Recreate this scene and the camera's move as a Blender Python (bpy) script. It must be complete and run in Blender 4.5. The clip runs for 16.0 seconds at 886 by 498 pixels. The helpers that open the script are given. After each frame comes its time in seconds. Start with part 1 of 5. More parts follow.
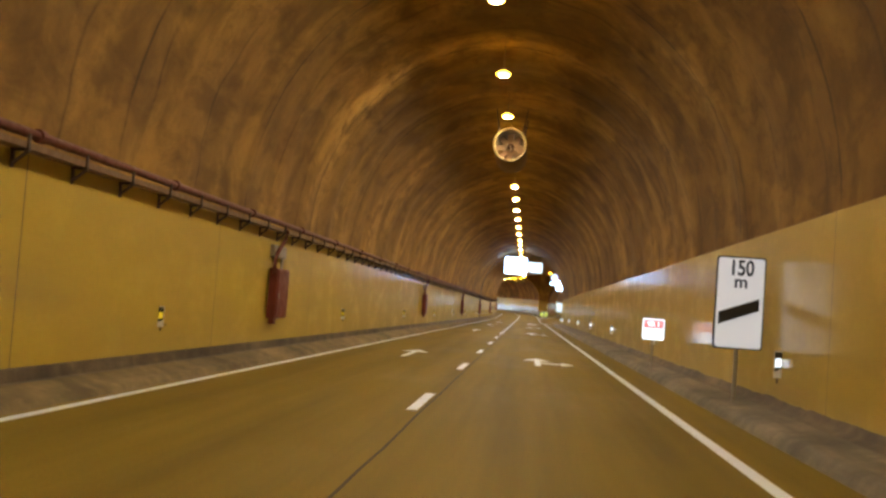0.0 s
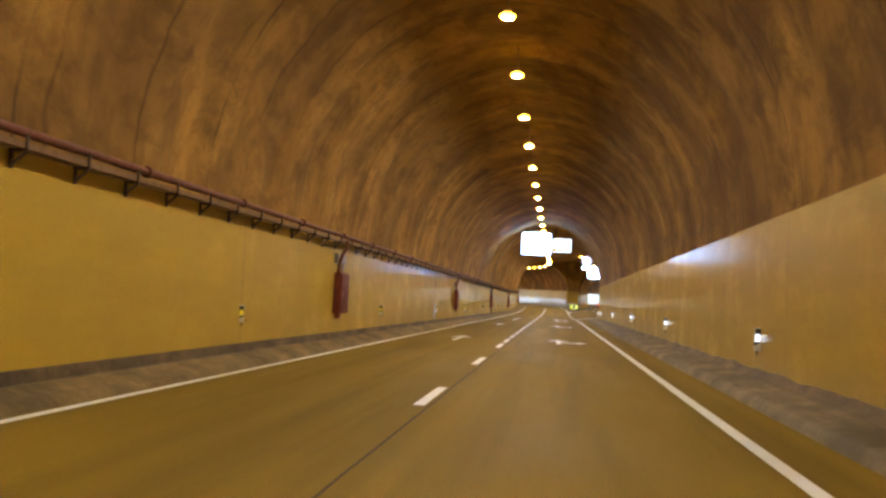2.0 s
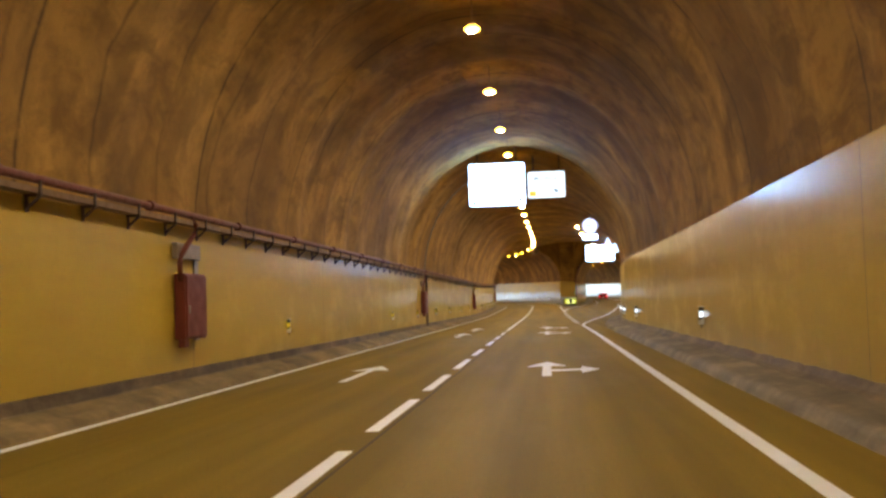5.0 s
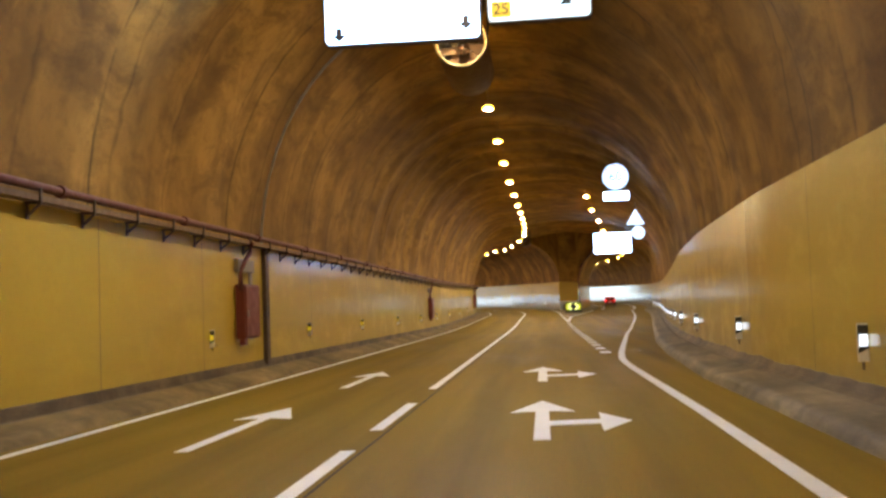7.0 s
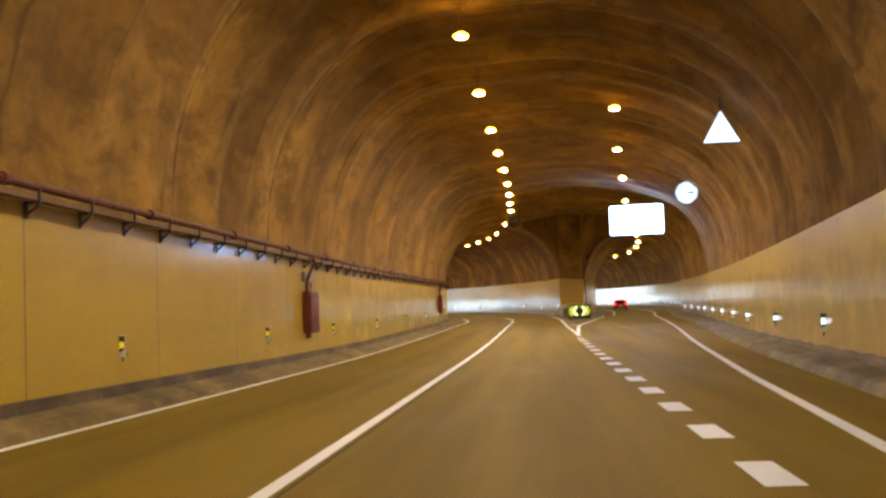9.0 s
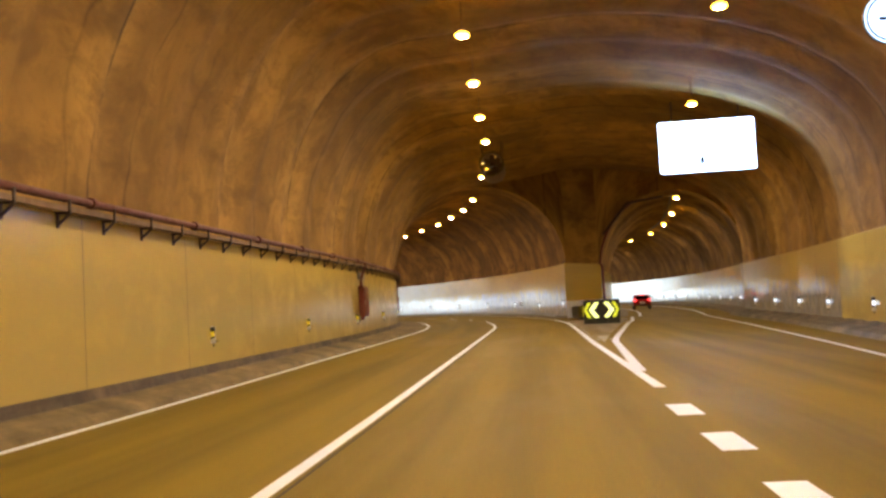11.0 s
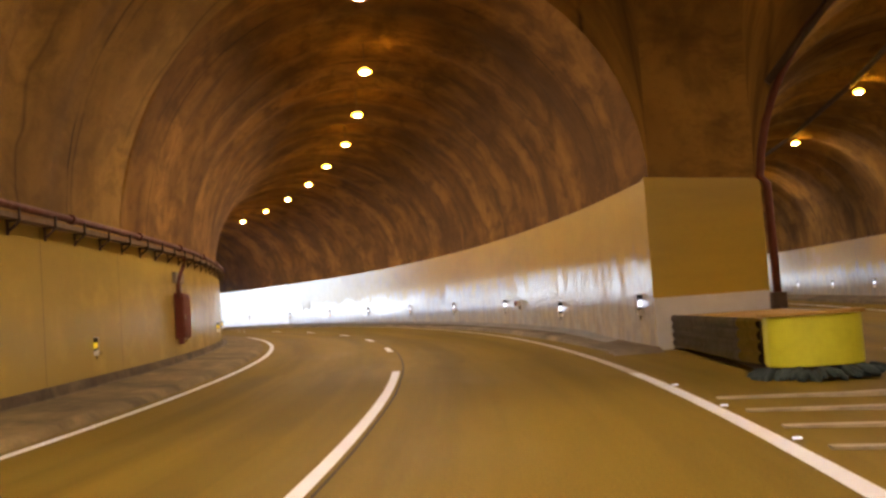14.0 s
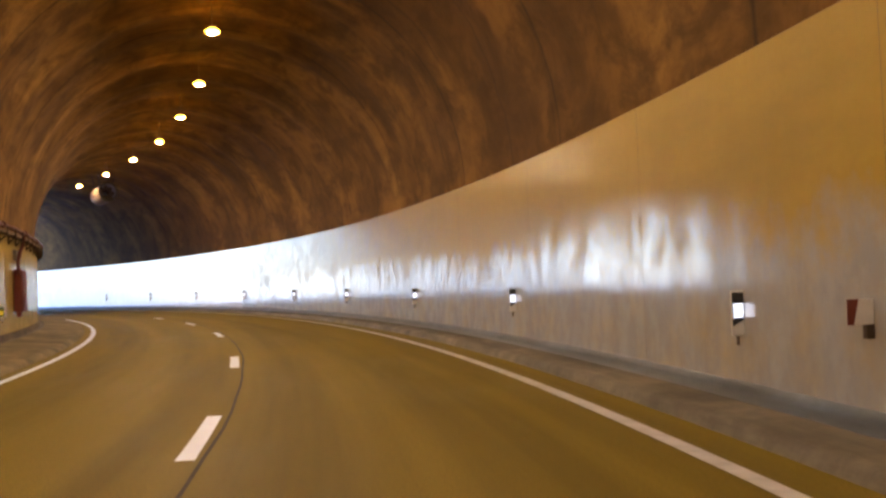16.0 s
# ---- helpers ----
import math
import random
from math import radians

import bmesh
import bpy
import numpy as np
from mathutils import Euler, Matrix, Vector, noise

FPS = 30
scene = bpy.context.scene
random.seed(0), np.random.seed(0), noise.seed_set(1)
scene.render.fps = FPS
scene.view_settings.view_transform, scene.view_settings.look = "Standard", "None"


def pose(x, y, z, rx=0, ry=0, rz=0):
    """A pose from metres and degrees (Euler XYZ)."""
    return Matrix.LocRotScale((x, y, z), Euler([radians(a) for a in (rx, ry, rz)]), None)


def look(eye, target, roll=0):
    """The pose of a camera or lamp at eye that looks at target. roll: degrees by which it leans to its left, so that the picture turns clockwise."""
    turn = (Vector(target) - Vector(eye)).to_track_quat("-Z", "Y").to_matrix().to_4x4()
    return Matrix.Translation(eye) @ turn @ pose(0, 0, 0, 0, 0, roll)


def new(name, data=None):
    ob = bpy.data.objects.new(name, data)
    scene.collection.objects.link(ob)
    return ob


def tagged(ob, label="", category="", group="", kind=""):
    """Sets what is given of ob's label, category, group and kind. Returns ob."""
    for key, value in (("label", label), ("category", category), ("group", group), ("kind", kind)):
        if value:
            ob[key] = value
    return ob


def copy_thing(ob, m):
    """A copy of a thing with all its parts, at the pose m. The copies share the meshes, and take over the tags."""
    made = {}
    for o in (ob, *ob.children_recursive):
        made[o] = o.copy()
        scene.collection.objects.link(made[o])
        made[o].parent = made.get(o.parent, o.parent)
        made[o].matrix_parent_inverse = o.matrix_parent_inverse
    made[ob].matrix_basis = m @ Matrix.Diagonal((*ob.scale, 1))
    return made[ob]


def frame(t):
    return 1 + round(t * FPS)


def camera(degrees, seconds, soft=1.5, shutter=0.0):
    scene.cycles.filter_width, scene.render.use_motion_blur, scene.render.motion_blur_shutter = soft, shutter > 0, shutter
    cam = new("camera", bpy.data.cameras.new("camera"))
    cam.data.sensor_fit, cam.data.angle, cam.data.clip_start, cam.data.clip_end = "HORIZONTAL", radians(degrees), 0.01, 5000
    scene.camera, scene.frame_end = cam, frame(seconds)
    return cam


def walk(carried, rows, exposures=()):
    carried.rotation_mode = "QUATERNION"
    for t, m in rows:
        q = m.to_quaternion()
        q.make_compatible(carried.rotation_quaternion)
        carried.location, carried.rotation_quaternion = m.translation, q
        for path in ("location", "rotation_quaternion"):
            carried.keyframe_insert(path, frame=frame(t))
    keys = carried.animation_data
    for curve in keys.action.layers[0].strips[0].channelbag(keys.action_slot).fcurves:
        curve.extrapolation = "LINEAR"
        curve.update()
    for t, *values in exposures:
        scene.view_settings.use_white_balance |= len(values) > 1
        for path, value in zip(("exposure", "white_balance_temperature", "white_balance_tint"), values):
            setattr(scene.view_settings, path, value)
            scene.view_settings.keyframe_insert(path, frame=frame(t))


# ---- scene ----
cam = camera(44.0, 16.0, soft=2.8)
PATH = [
    (0, (-0.282, -0.144, 1.495), (-0.442, 1.847, 1.598), 4.19),
    (0.5, (-0.184, 7.746, 1.506), (-0.364, 9.736, 1.604), 4.31),
    (1, (-0.125, 16.004, 1.449), (-0.320, 17.992, 1.546), 3.67),
    (1.5, (-0.060, 24.119, 1.426), (-0.265, 26.106, 1.520), 3.12),
    (2, (-0.023, 32.411, 1.426), (-0.231, 34.398, 1.519), 2.50),
    (2.5, (0.193, 40.862, 1.396), (-0.016, 42.849, 1.490), 1.44),
    (3, (0.282, 49.037, 1.360), (0.080, 51.024, 1.459), -0.10),
    (3.5, (0.317, 57.380, 1.361), (0.115, 59.367, 1.461), -1.11),
    (4, (0.291, 65.430, 1.428), (0.097, 67.418, 1.522), -1.68),
    (6.5, (0.135, 107.970, 1.365), (-0.044, 109.959, 1.475), -1.80),
    (7, (0.215, 116.110, 1.390), (0.036, 118.099, 1.500), -2.02),
    (7.5, (0.185, 123.860, 1.350), (0.009, 125.849, 1.466), -1.90),
    (8, (0.140, 131.950, 1.260), (-0.028, 133.939, 1.381), -2.10),
    (8.5, (0.206, 140.088, 1.310), (0.037, 142.077, 1.432), -2.06),
    (9, (0.287, 148.206, 1.260), (0.116, 150.195, 1.381), -2.21),
    (9.5, (0.267, 156.081, 1.300), (0.098, 158.070, 1.421), -2.17),
    (10, (0.278, 163.976, 1.287), (0.108, 165.965, 1.405), -2.43),
    (12.5, (0.337, 205.978, 1.478), (0.177, 207.967, 1.610), -4.50),
    (13, (0.201, 213.465, 1.605), (0.037, 215.454, 1.729), -5.05),
    (13.5, (0.110, 221.658, 1.705), (-0.061, 223.647, 1.826), -4.29),
    (14, (-0.046, 229.423, 1.848), (-0.220, 231.412, 1.965), -4.05),
    (14.5, (-0.412, 237.265, 1.930), (-0.586, 239.255, 2.041), -3.65),
    (15, (-1.125, 245.022, 2.114), (-1.298, 247.012, 2.211), -2.84),
    (15.5, (-1.966, 252.726, 2.198), (-2.166, 254.714, 2.286), -2.59),
    (16, (-3.127, 260.216, 2.283), (-3.358, 262.201, 2.362), -2.14),
]
EXPOSURE = 3.0
walk(cam, [(t, look(eye, target, roll)) for t, eye, target, roll in PATH], exposures=[(t, EXPOSURE + e, k, tint) for t, e, k, tint in (
    (0.0, -0.18, 5700, 8), (1.4, -0.08, 5750, 10), (2.4, -0.04, 5850, 12), (3.6, -0.08, 5850, 12), (4.2, -0.12, 5850, 12), (6.6, -0.22, 5850, 11), (7.3, -0.06, 5850, 11), (8.0, -0.02, 5850, 11), (9.0, -0.03, 5900, 12), (10.2, -0.14, 5950, 12),
    (12.3, 0.14, 6100, 24), (13.6, 0.08, 6050, 24), (14.1, 0.1, 6000, 24), (14.5, 0.34, 6000, 23), (15.2, 0.05, 5950, 22), (16.0, -0.14, 5950, 23))])

# ---- world, sun, exposure ----
world = bpy.data.worlds.new("sky")
scene.world = world
world.use_nodes = True
wn = world.node_tree.nodes
sky = wn.new("ShaderNodeTexSky")
sky.sky_type, sky.sun_disc = "NISHITA", False
sky.ozone_density = 5.0
sky.sun_elevation, sky.sun_rotation = radians(38), radians(130)
wn["Background"].inputs[1].default_value = 0.15
world.node_tree.links.new(sky.outputs[0], wn["Background"].inputs[0])
sun_data = bpy.data.lights.new("sun", "SUN")
sun_data.energy, sun_data.angle, sun_data.color = 3.5, radians(1), (0.98, 0.99, 1.0)
sun = new("sun", sun_data)
sun.matrix_world = look((50, 300, 60), (0, 342, 9))
SODIUM = (1.0, 0.73, 0.425)
LAMP_POWER = 360.0
SIGN_GLOW = 17.0
GAIN = 0.125                         # lit faces against the daylight at the portal

# ---- plan: alignment of the main road ----
XC, Y0, RAD = -1.8, 231.0, 162.0     # centre line, start of the left bend, its radius
PORTAL = 367.0
HEAD = 252.0                         # y of the head wall where the tunnel forks


def smooth(v):
    v = min(1.0, max(0.0, v))
    return v * v * (3 - 2 * v)


def lerp_table(v, xs, ys):
    return float(np.interp(v, xs, ys))


def P(s, u, z):
    """Point of the main alignment: s along the centre line, u to the right of it."""
    if s <= Y0:
        return Vector((XC + u, s, z))
    a = (s - Y0) / RAD
    return Vector((XC - RAD + (RAD + u) * math.cos(a), Y0 + (RAD + u) * math.sin(a), z))


def turn_at(s):
    return 0.0 if s <= Y0 else math.degrees((s - Y0) / RAD)


def s_of_y(y, u=0.0):
    return y if y <= Y0 else Y0 + RAD * math.asin((y - Y0) / (RAD + u))


def head_u(u, z):
    """Point at offset u in the plane of the head wall."""
    return Vector((XC - RAD + math.sqrt((RAD + u) ** 2 - (HEAD - Y0) ** 2), HEAD, z))


def u_left(s):
    return lerp_table(s, [185, 223, 232, 250], [-4.6, -4.85, -5.15, -5.55])


def x_left(y):
    """Left wall face at y, round the bend as well."""
    u = u_left(y)
    return XC + u if y <= Y0 else XC - RAD + math.sqrt((RAD + u) ** 2 - (y - Y0) ** 2)


def x_right(y):
    return lerp_table(y, [136, 146, 155.7, 193.5, 205, 232, 252], [3.98, 4.42, 5.1, 8.65, 9.8, 12.2, 13.4])


def fall(x, y):
    """The slip lane falls away to the right."""
    return -0.036 * max(0.0, x - 2.3) * smooth((y - 138) / 30)


def grade(y):
    """The road starts to climb gently before the fork."""
    return 0.0125 * (0 if y < 175 else (y - 175) ** 2 / 50 if y < 200 else y - 187.5)


# slip road behind the head wall: straight, then bending left
BX, BY, BH, BR = 9.3, 252.0, radians(-7.2), 390.0


def B(s, u, z):
    a = s / BR
    c = Vector((math.cos(BH), math.sin(BH), 0))
    d = Vector((-math.sin(BH), math.cos(BH), 0))
    q = Vector((BX, BY, 0)) + c * (-BR + (BR + u) * math.cos(a)) + d * ((BR + u) * math.sin(a))
    return Vector((q.x, q.y, z))


BZ = -0.32
BEND_W = 4.4
INNER_W = 4.8                        # half widths of the slip tunnel

# ---- materials ----


def material(name):
    m = bpy.data.materials.new(name)
    m.use_nodes = True
    t = m.node_tree
    return m, t, t.nodes["Principled BSDF"]


def noise_node(t, coord, scale, detail=4.0, rough=0.6, stretch=(1, 1, 1), dims="3D"):
    mp = t.nodes.new("ShaderNodeMapping")
    mp.inputs["Scale"].default_value = stretch
    t.links.new(coord, mp.inputs["Vector"])
    n = t.nodes.new("ShaderNodeTexNoise")
    n.inputs["Scale"].default_value, n.inputs["Detail"].default_value, n.inputs["Roughness"].default_value = scale, detail, rough
    t.links.new(mp.outputs[0], n.inputs["Vector"])
    return n.outputs["Fac"]


def ramp(t, fac, stops):
    r = t.nodes.new("ShaderNodeValToRGB")
    e = r.color_ramp.elements
    while len(e) > len(stops):
        e.remove(e[-1])
    while len(e) < len(stops):
        e.new(1.0)
    for el, (p, c) in zip(e, stops):
        el.position = p
        el.color = (*c, 1) if len(c) == 3 else c
    t.links.new(fac, r.inputs[0])
    return r.outputs[0]


def mixc(t, fac, a, b, mode="MIX"):
    n = t.nodes.new("ShaderNodeMix")
    n.data_type, n.blend_type = "RGBA", mode
    for sock, v in ((n.inputs[0], fac), (n.inputs[6], a), (n.inputs[7], b)):
        if hasattr(v, "links"):
            t.links.new(v, sock)
        else:
            sock.default_value = v if isinstance(v, float) else (*v, 1)
    return n.outputs[2]


def grey(v):
    return (v, v, v)


def bump(t, bs, height, strength, dist):
    b = t.nodes.new("ShaderNodeBump")
    b.inputs["Strength"].default_value, b.inputs["Distance"].default_value = strength, dist
    t.links.new(height, b.inputs["Height"])
    t.links.new(b.outputs[0], bs.inputs["Normal"])


def coord(t, which):
    return t.nodes.new("ShaderNodeTexCoord").outputs[which]


def wall_material(name, base, dark, rough_lo, rough_hi, coat, coat_rough, coat_ior=1.5, band_top=0.0, band_tint=None, relief=0.2, drips=0.2, pale=None, pace=1.0):
    """Painted tunnel wall: streaks run down, grime in clouds; below a set height, gloss and a tint painted as daylight
    sheen. UV: metres along, metres up.
    """
    m, t, bs = material(name)
    uv = coord(t, "UV")
    streak = noise_node(t, uv, 1.0, 4, 0.5, (0.5 * pace, 0.3, 1))
    cloud = noise_node(t, uv, 0.5, 6, 0.65, (0.5 * pace, 1.0, 1))
    fine = noise_node(t, uv, 9.0, 4, 0.6, (1, 1, 1))
    c = mixc(t, ramp(t, streak, [(0.48, grey(0)), (0.8, grey(0.16))]), base, dark)
    c = mixc(t, ramp(t, cloud, [(0.48, grey(0)), (0.78, grey(0.6))]), c, tuple(v * 0.85 for v in dark))
    c = mixc(t, ramp(t, fine, [(0.5, grey(0)), (0.8, grey(0.35))]), c, tuple(v * 0.8 for v in base))
    bs.inputs["Roughness"].default_value = (rough_lo + rough_hi) / 2
    bs.inputs["Coat IOR"].default_value = coat_ior
    bs.inputs["Specular IOR Level"].default_value = 0.15
    blotches = noise_node(t, uv, 1.0, 7, 0.7, (1.5 * pace, 0.9, 1))
    drip = noise_node(t, uv, 1.0, 5, 0.6, (2.6 * pace, 0.4, 1))
    gloss = ramp(t, mixc(t, drips, blotches, drip), [(0.49, grey(coat)), (0.66, grey(coat * 0.3))])
    if pale:                           # fine runs breaking up the gloss
        runs = noise_node(t, uv, 1.0, 5, 0.7, (2.4, 1.5, 1))
        gloss = mixc(t, 1.0, gloss, ramp(t, runs, [(0.44, grey(1.0)), (0.60, grey(0.5))]), "MULTIPLY")
    sep = t.nodes.new("ShaderNodeSeparateXYZ")
    t.links.new(uv, sep.inputs[0])
    # low band of daylight sheen, put into the colour and the gloss
    if band_top > 0:
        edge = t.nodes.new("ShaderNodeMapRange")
        edge.inputs["From Min"].default_value, edge.inputs["From Max"].default_value = band_top - 0.25, band_top + 0.55
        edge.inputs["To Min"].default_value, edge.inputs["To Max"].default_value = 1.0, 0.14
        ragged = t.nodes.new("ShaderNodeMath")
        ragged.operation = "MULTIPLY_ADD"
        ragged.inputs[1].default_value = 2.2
        t.links.new(mixc(t, drips, blotches, drip), ragged.inputs[0])
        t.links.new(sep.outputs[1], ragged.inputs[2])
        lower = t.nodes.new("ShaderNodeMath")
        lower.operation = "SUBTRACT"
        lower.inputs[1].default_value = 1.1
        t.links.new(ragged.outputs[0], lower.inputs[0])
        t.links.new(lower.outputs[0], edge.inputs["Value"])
        tint_mix = ramp(t, blotches, [(0.44, grey(0.95)), (0.66, grey(0.5))])
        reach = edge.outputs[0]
        if pale:                       # daylight painted in: paler and glossier towards the portal
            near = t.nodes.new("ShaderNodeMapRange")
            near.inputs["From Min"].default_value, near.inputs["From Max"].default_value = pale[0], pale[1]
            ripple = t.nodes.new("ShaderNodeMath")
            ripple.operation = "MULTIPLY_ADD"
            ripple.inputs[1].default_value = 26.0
            t.links.new(blotches, ripple.inputs[0])
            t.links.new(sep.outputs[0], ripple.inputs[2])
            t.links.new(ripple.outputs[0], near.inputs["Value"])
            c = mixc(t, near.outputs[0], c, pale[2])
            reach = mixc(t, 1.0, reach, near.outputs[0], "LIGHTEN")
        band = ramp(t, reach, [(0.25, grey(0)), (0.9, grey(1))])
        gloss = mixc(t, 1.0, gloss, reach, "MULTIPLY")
        c = mixc(t, mixc(t, 1.0, tint_mix, band, "MULTIPLY"), c, band_tint)
    t.links.new(c, bs.inputs["Base Color"])
    t.links.new(gloss, bs.inputs["Coat Weight"])
    cr = ramp(t, cloud, [(0.35, grey(coat_rough)), (0.7, grey(coat_rough * 1.7))])
    t.links.new(cr, bs.inputs["Coat Roughness"])
    h = noise_node(t, uv, 3.0, 5, 0.62, (1.0 + drips, 1.0 - drips, 1))
    bump(t, bs, h, relief, 0.022)
    return m


def concrete_material(name, lo, hi, stretch, rough=0.9, bump_d=0.06):
    m, t, bs = material(name)
    uv = coord(t, "UV")
    band = noise_node(t, uv, 1.0, 7, 0.68, stretch)
    blotch = noise_node(t, uv, 0.42, 7, 0.7, (1.0, 0.6, 1))
    fine = noise_node(t, uv, 5.0, 6, 0.7)
    c = mixc(t, ramp(t, band, [(0.36, grey(0)), (0.62, grey(1))]), lo, hi)
    c = mixc(t, ramp(t, blotch, [(0.42, grey(0)), (0.62, grey(0.85))]), c, tuple(v * 0.42 for v in lo))
    c = mixc(t, ramp(t, fine, [(0.45, grey(0)), (0.8, grey(0.5))]), c, tuple(v * 0.5 for v in lo))
    t.links.new(c, bs.inputs["Base Color"])
    bs.inputs["Roughness"].default_value = rough
    bump(t, bs, mixc(t, 0.4, band, fine), 0.7, bump_d)
    return m


def vault_material(name, tone, deep=1.0, hall=True):
    """Sprayed concrete: short runs of water stain down the curve, smoke-dark clouds, a darker far side, a seam at each
    cast ring. UV: metres along, metres round.
    """
    m, t, bs = material(name)
    uv = coord(t, "UV")
    warp = t.nodes.new("ShaderNodeTexNoise")
    warp.inputs["Scale"].default_value, warp.inputs["Detail"].default_value = 0.35, 3.0
    t.links.new(uv, warp.inputs["Vector"])
    off = t.nodes.new("ShaderNodeVectorMath")
    off.operation = "MULTIPLY_ADD"
    off.inputs[1].default_value = (1.6, 1.6, 0)
    t.links.new(warp.outputs["Color"], off.inputs[0])
    t.links.new(uv, off.inputs[2])
    w = off.outputs[0]
    band = noise_node(t, w, 1.0, 3, 0.5, (0.27, 0.07, 1))
    run = noise_node(t, w, 1.0, 4, 0.55, (1.3, 0.16, 1))
    cloud = noise_node(t, w, 0.25, 4, 0.6, (1.0, 1.0, 1))
    mottle = noise_node(t, w, 0.8, 6, 0.62, (1.0, 0.7, 1))
    patch = noise_node(t, w, 1.0, 6, 0.68, (0.42, 1.1, 1))
    fine = noise_node(t, uv, 3.2, 6, 0.7)
    c = mixc(t, ramp(t, band, [(0.38, grey(0)), (0.62, grey(1))]), (0.31, 0.180, 0.040), (0.52, 0.315, 0.068))
    c = mixc(t, ramp(t, run, [(0.46, grey(0)), (0.66, grey(0.12))]), c, tuple(v * deep for v in (0.20, 0.116, 0.029)))
    c = mixc(t, ramp(t, cloud, [(0.42, grey(0)), (0.60, grey(0.7))]), c, tuple(v * deep for v in (0.19, 0.110, 0.036)))
    c = mixc(t, ramp(t, mottle, [(0.47, grey(0)), (0.62, grey(0.5))]), c, tuple(v * deep for v in (0.125, 0.073, 0.026)))
    c = mixc(t, ramp(t, patch, [(0.48, grey(0)), (0.62, grey(0.6))]), c, tuple(v * deep for v in (0.14, 0.08, 0.028)))
    c = mixc(t, ramp(t, fine, [(0.5, grey(0)), (0.7, grey(0.4))]), c, tuple(v * deep for v in (0.155, 0.091, 0.031)))
    # darker round the far side of the arch
    far_dark = t.nodes.new("ShaderNodeMapRange")
    far_dark.inputs["From Min"].default_value, far_dark.inputs["From Max"].default_value = 10.4, 13.4
    far_dark.inputs["To Min"].default_value, far_dark.inputs["To Max"].default_value = 0.0, 0.5
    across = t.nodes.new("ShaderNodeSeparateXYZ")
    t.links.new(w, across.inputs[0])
    t.links.new(across.outputs[1], far_dark.inputs["Value"])
    hall_pale = t.nodes.new("ShaderNodeMapRange")      # hall by the fork painted paler, making up for lamp light it lacks
    hall_pale.inputs["From Min"].default_value, hall_pale.inputs["From Max"].default_value = 170.0, 205.0
    hall_pale.inputs["To Min"].default_value, hall_pale.inputs["To Max"].default_value = 1.0, 0.0
    t.links.new(across.outputs[0], hall_pale.inputs["Value"])
    far_fac = far_dark.outputs[0]
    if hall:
        far_trim = t.nodes.new("ShaderNodeMath")
        far_trim.operation = "MULTIPLY"
        t.links.new(far_fac, far_trim.inputs[0])
        t.links.new(hall_pale.outputs[0], far_trim.inputs[1])
        far_fac = far_trim.outputs[0]
        c = mixc(t, ramp(t, hall_pale.outputs[0], [(0.0, grey(0.10)), (1.0, grey(0.0))]), c, (0.50, 0.295, 0.066))
    c = mixc(t, 1.0, c, mixc(t, far_fac, (1.0, 1.0, 1.0), (0.40, 0.39, 0.42)), "MULTIPLY")
    sep = t.nodes.new("ShaderNodeSeparateXYZ")
    t.links.new(uv, sep.inputs[0])
    start = t.nodes.new("ShaderNodeMath")
    start.operation = "SUBTRACT"
    start.inputs[1].default_value = 1.16
    t.links.new(sep.outputs[0], start.inputs[0])
    ring = t.nodes.new("ShaderNodeMath")
    ring.operation = "PINGPONG"
    ring.inputs[1].default_value = 3.635
    t.links.new(start.outputs[0], ring.inputs[0])
    seam = mixc(t, ramp(t, mottle, [(0.36, grey(0)), (0.52, grey(1))]), grey(0.0), ramp(t, ring.outputs[0], [(0.0, grey(0.8)), (0.08, grey(0.0))]))
    c = mixc(t, seam, c, (0.05, 0.0355, 0.0214))
    along = t.nodes.new("ShaderNodeSeparateXYZ")
    t.links.new(w, along.inputs[0])
    lift_ring = t.nodes.new("ShaderNodeMath")      # edges of the sprayed rounds
    lift_ring.operation = "PINGPONG"
    lift_ring.inputs[1].default_value = 1.45
    t.links.new(along.outputs[0], lift_ring.inputs[0])
    edge = mixc(t, ramp(t, cloud, [(0.40, grey(0)), (0.56, grey(0.6))]), grey(0.0), ramp(t, lift_ring.outputs[0], [(0.0, grey(1.0)), (0.09, grey(0.0))]))
    c = mixc(t, edge, c, (0.07, 0.045, 0.022))
    c = mixc(t, 1.0, c, tone, "MULTIPLY")
    t.links.new(c, bs.inputs["Base Color"])
    bs.inputs["Roughness"].default_value = 0.9
    bs.inputs["Specular IOR Level"].default_value = 0.2
    bump(t, bs, mixc(t, 0.5, mottle, fine), 0.4, 0.05)
    return m


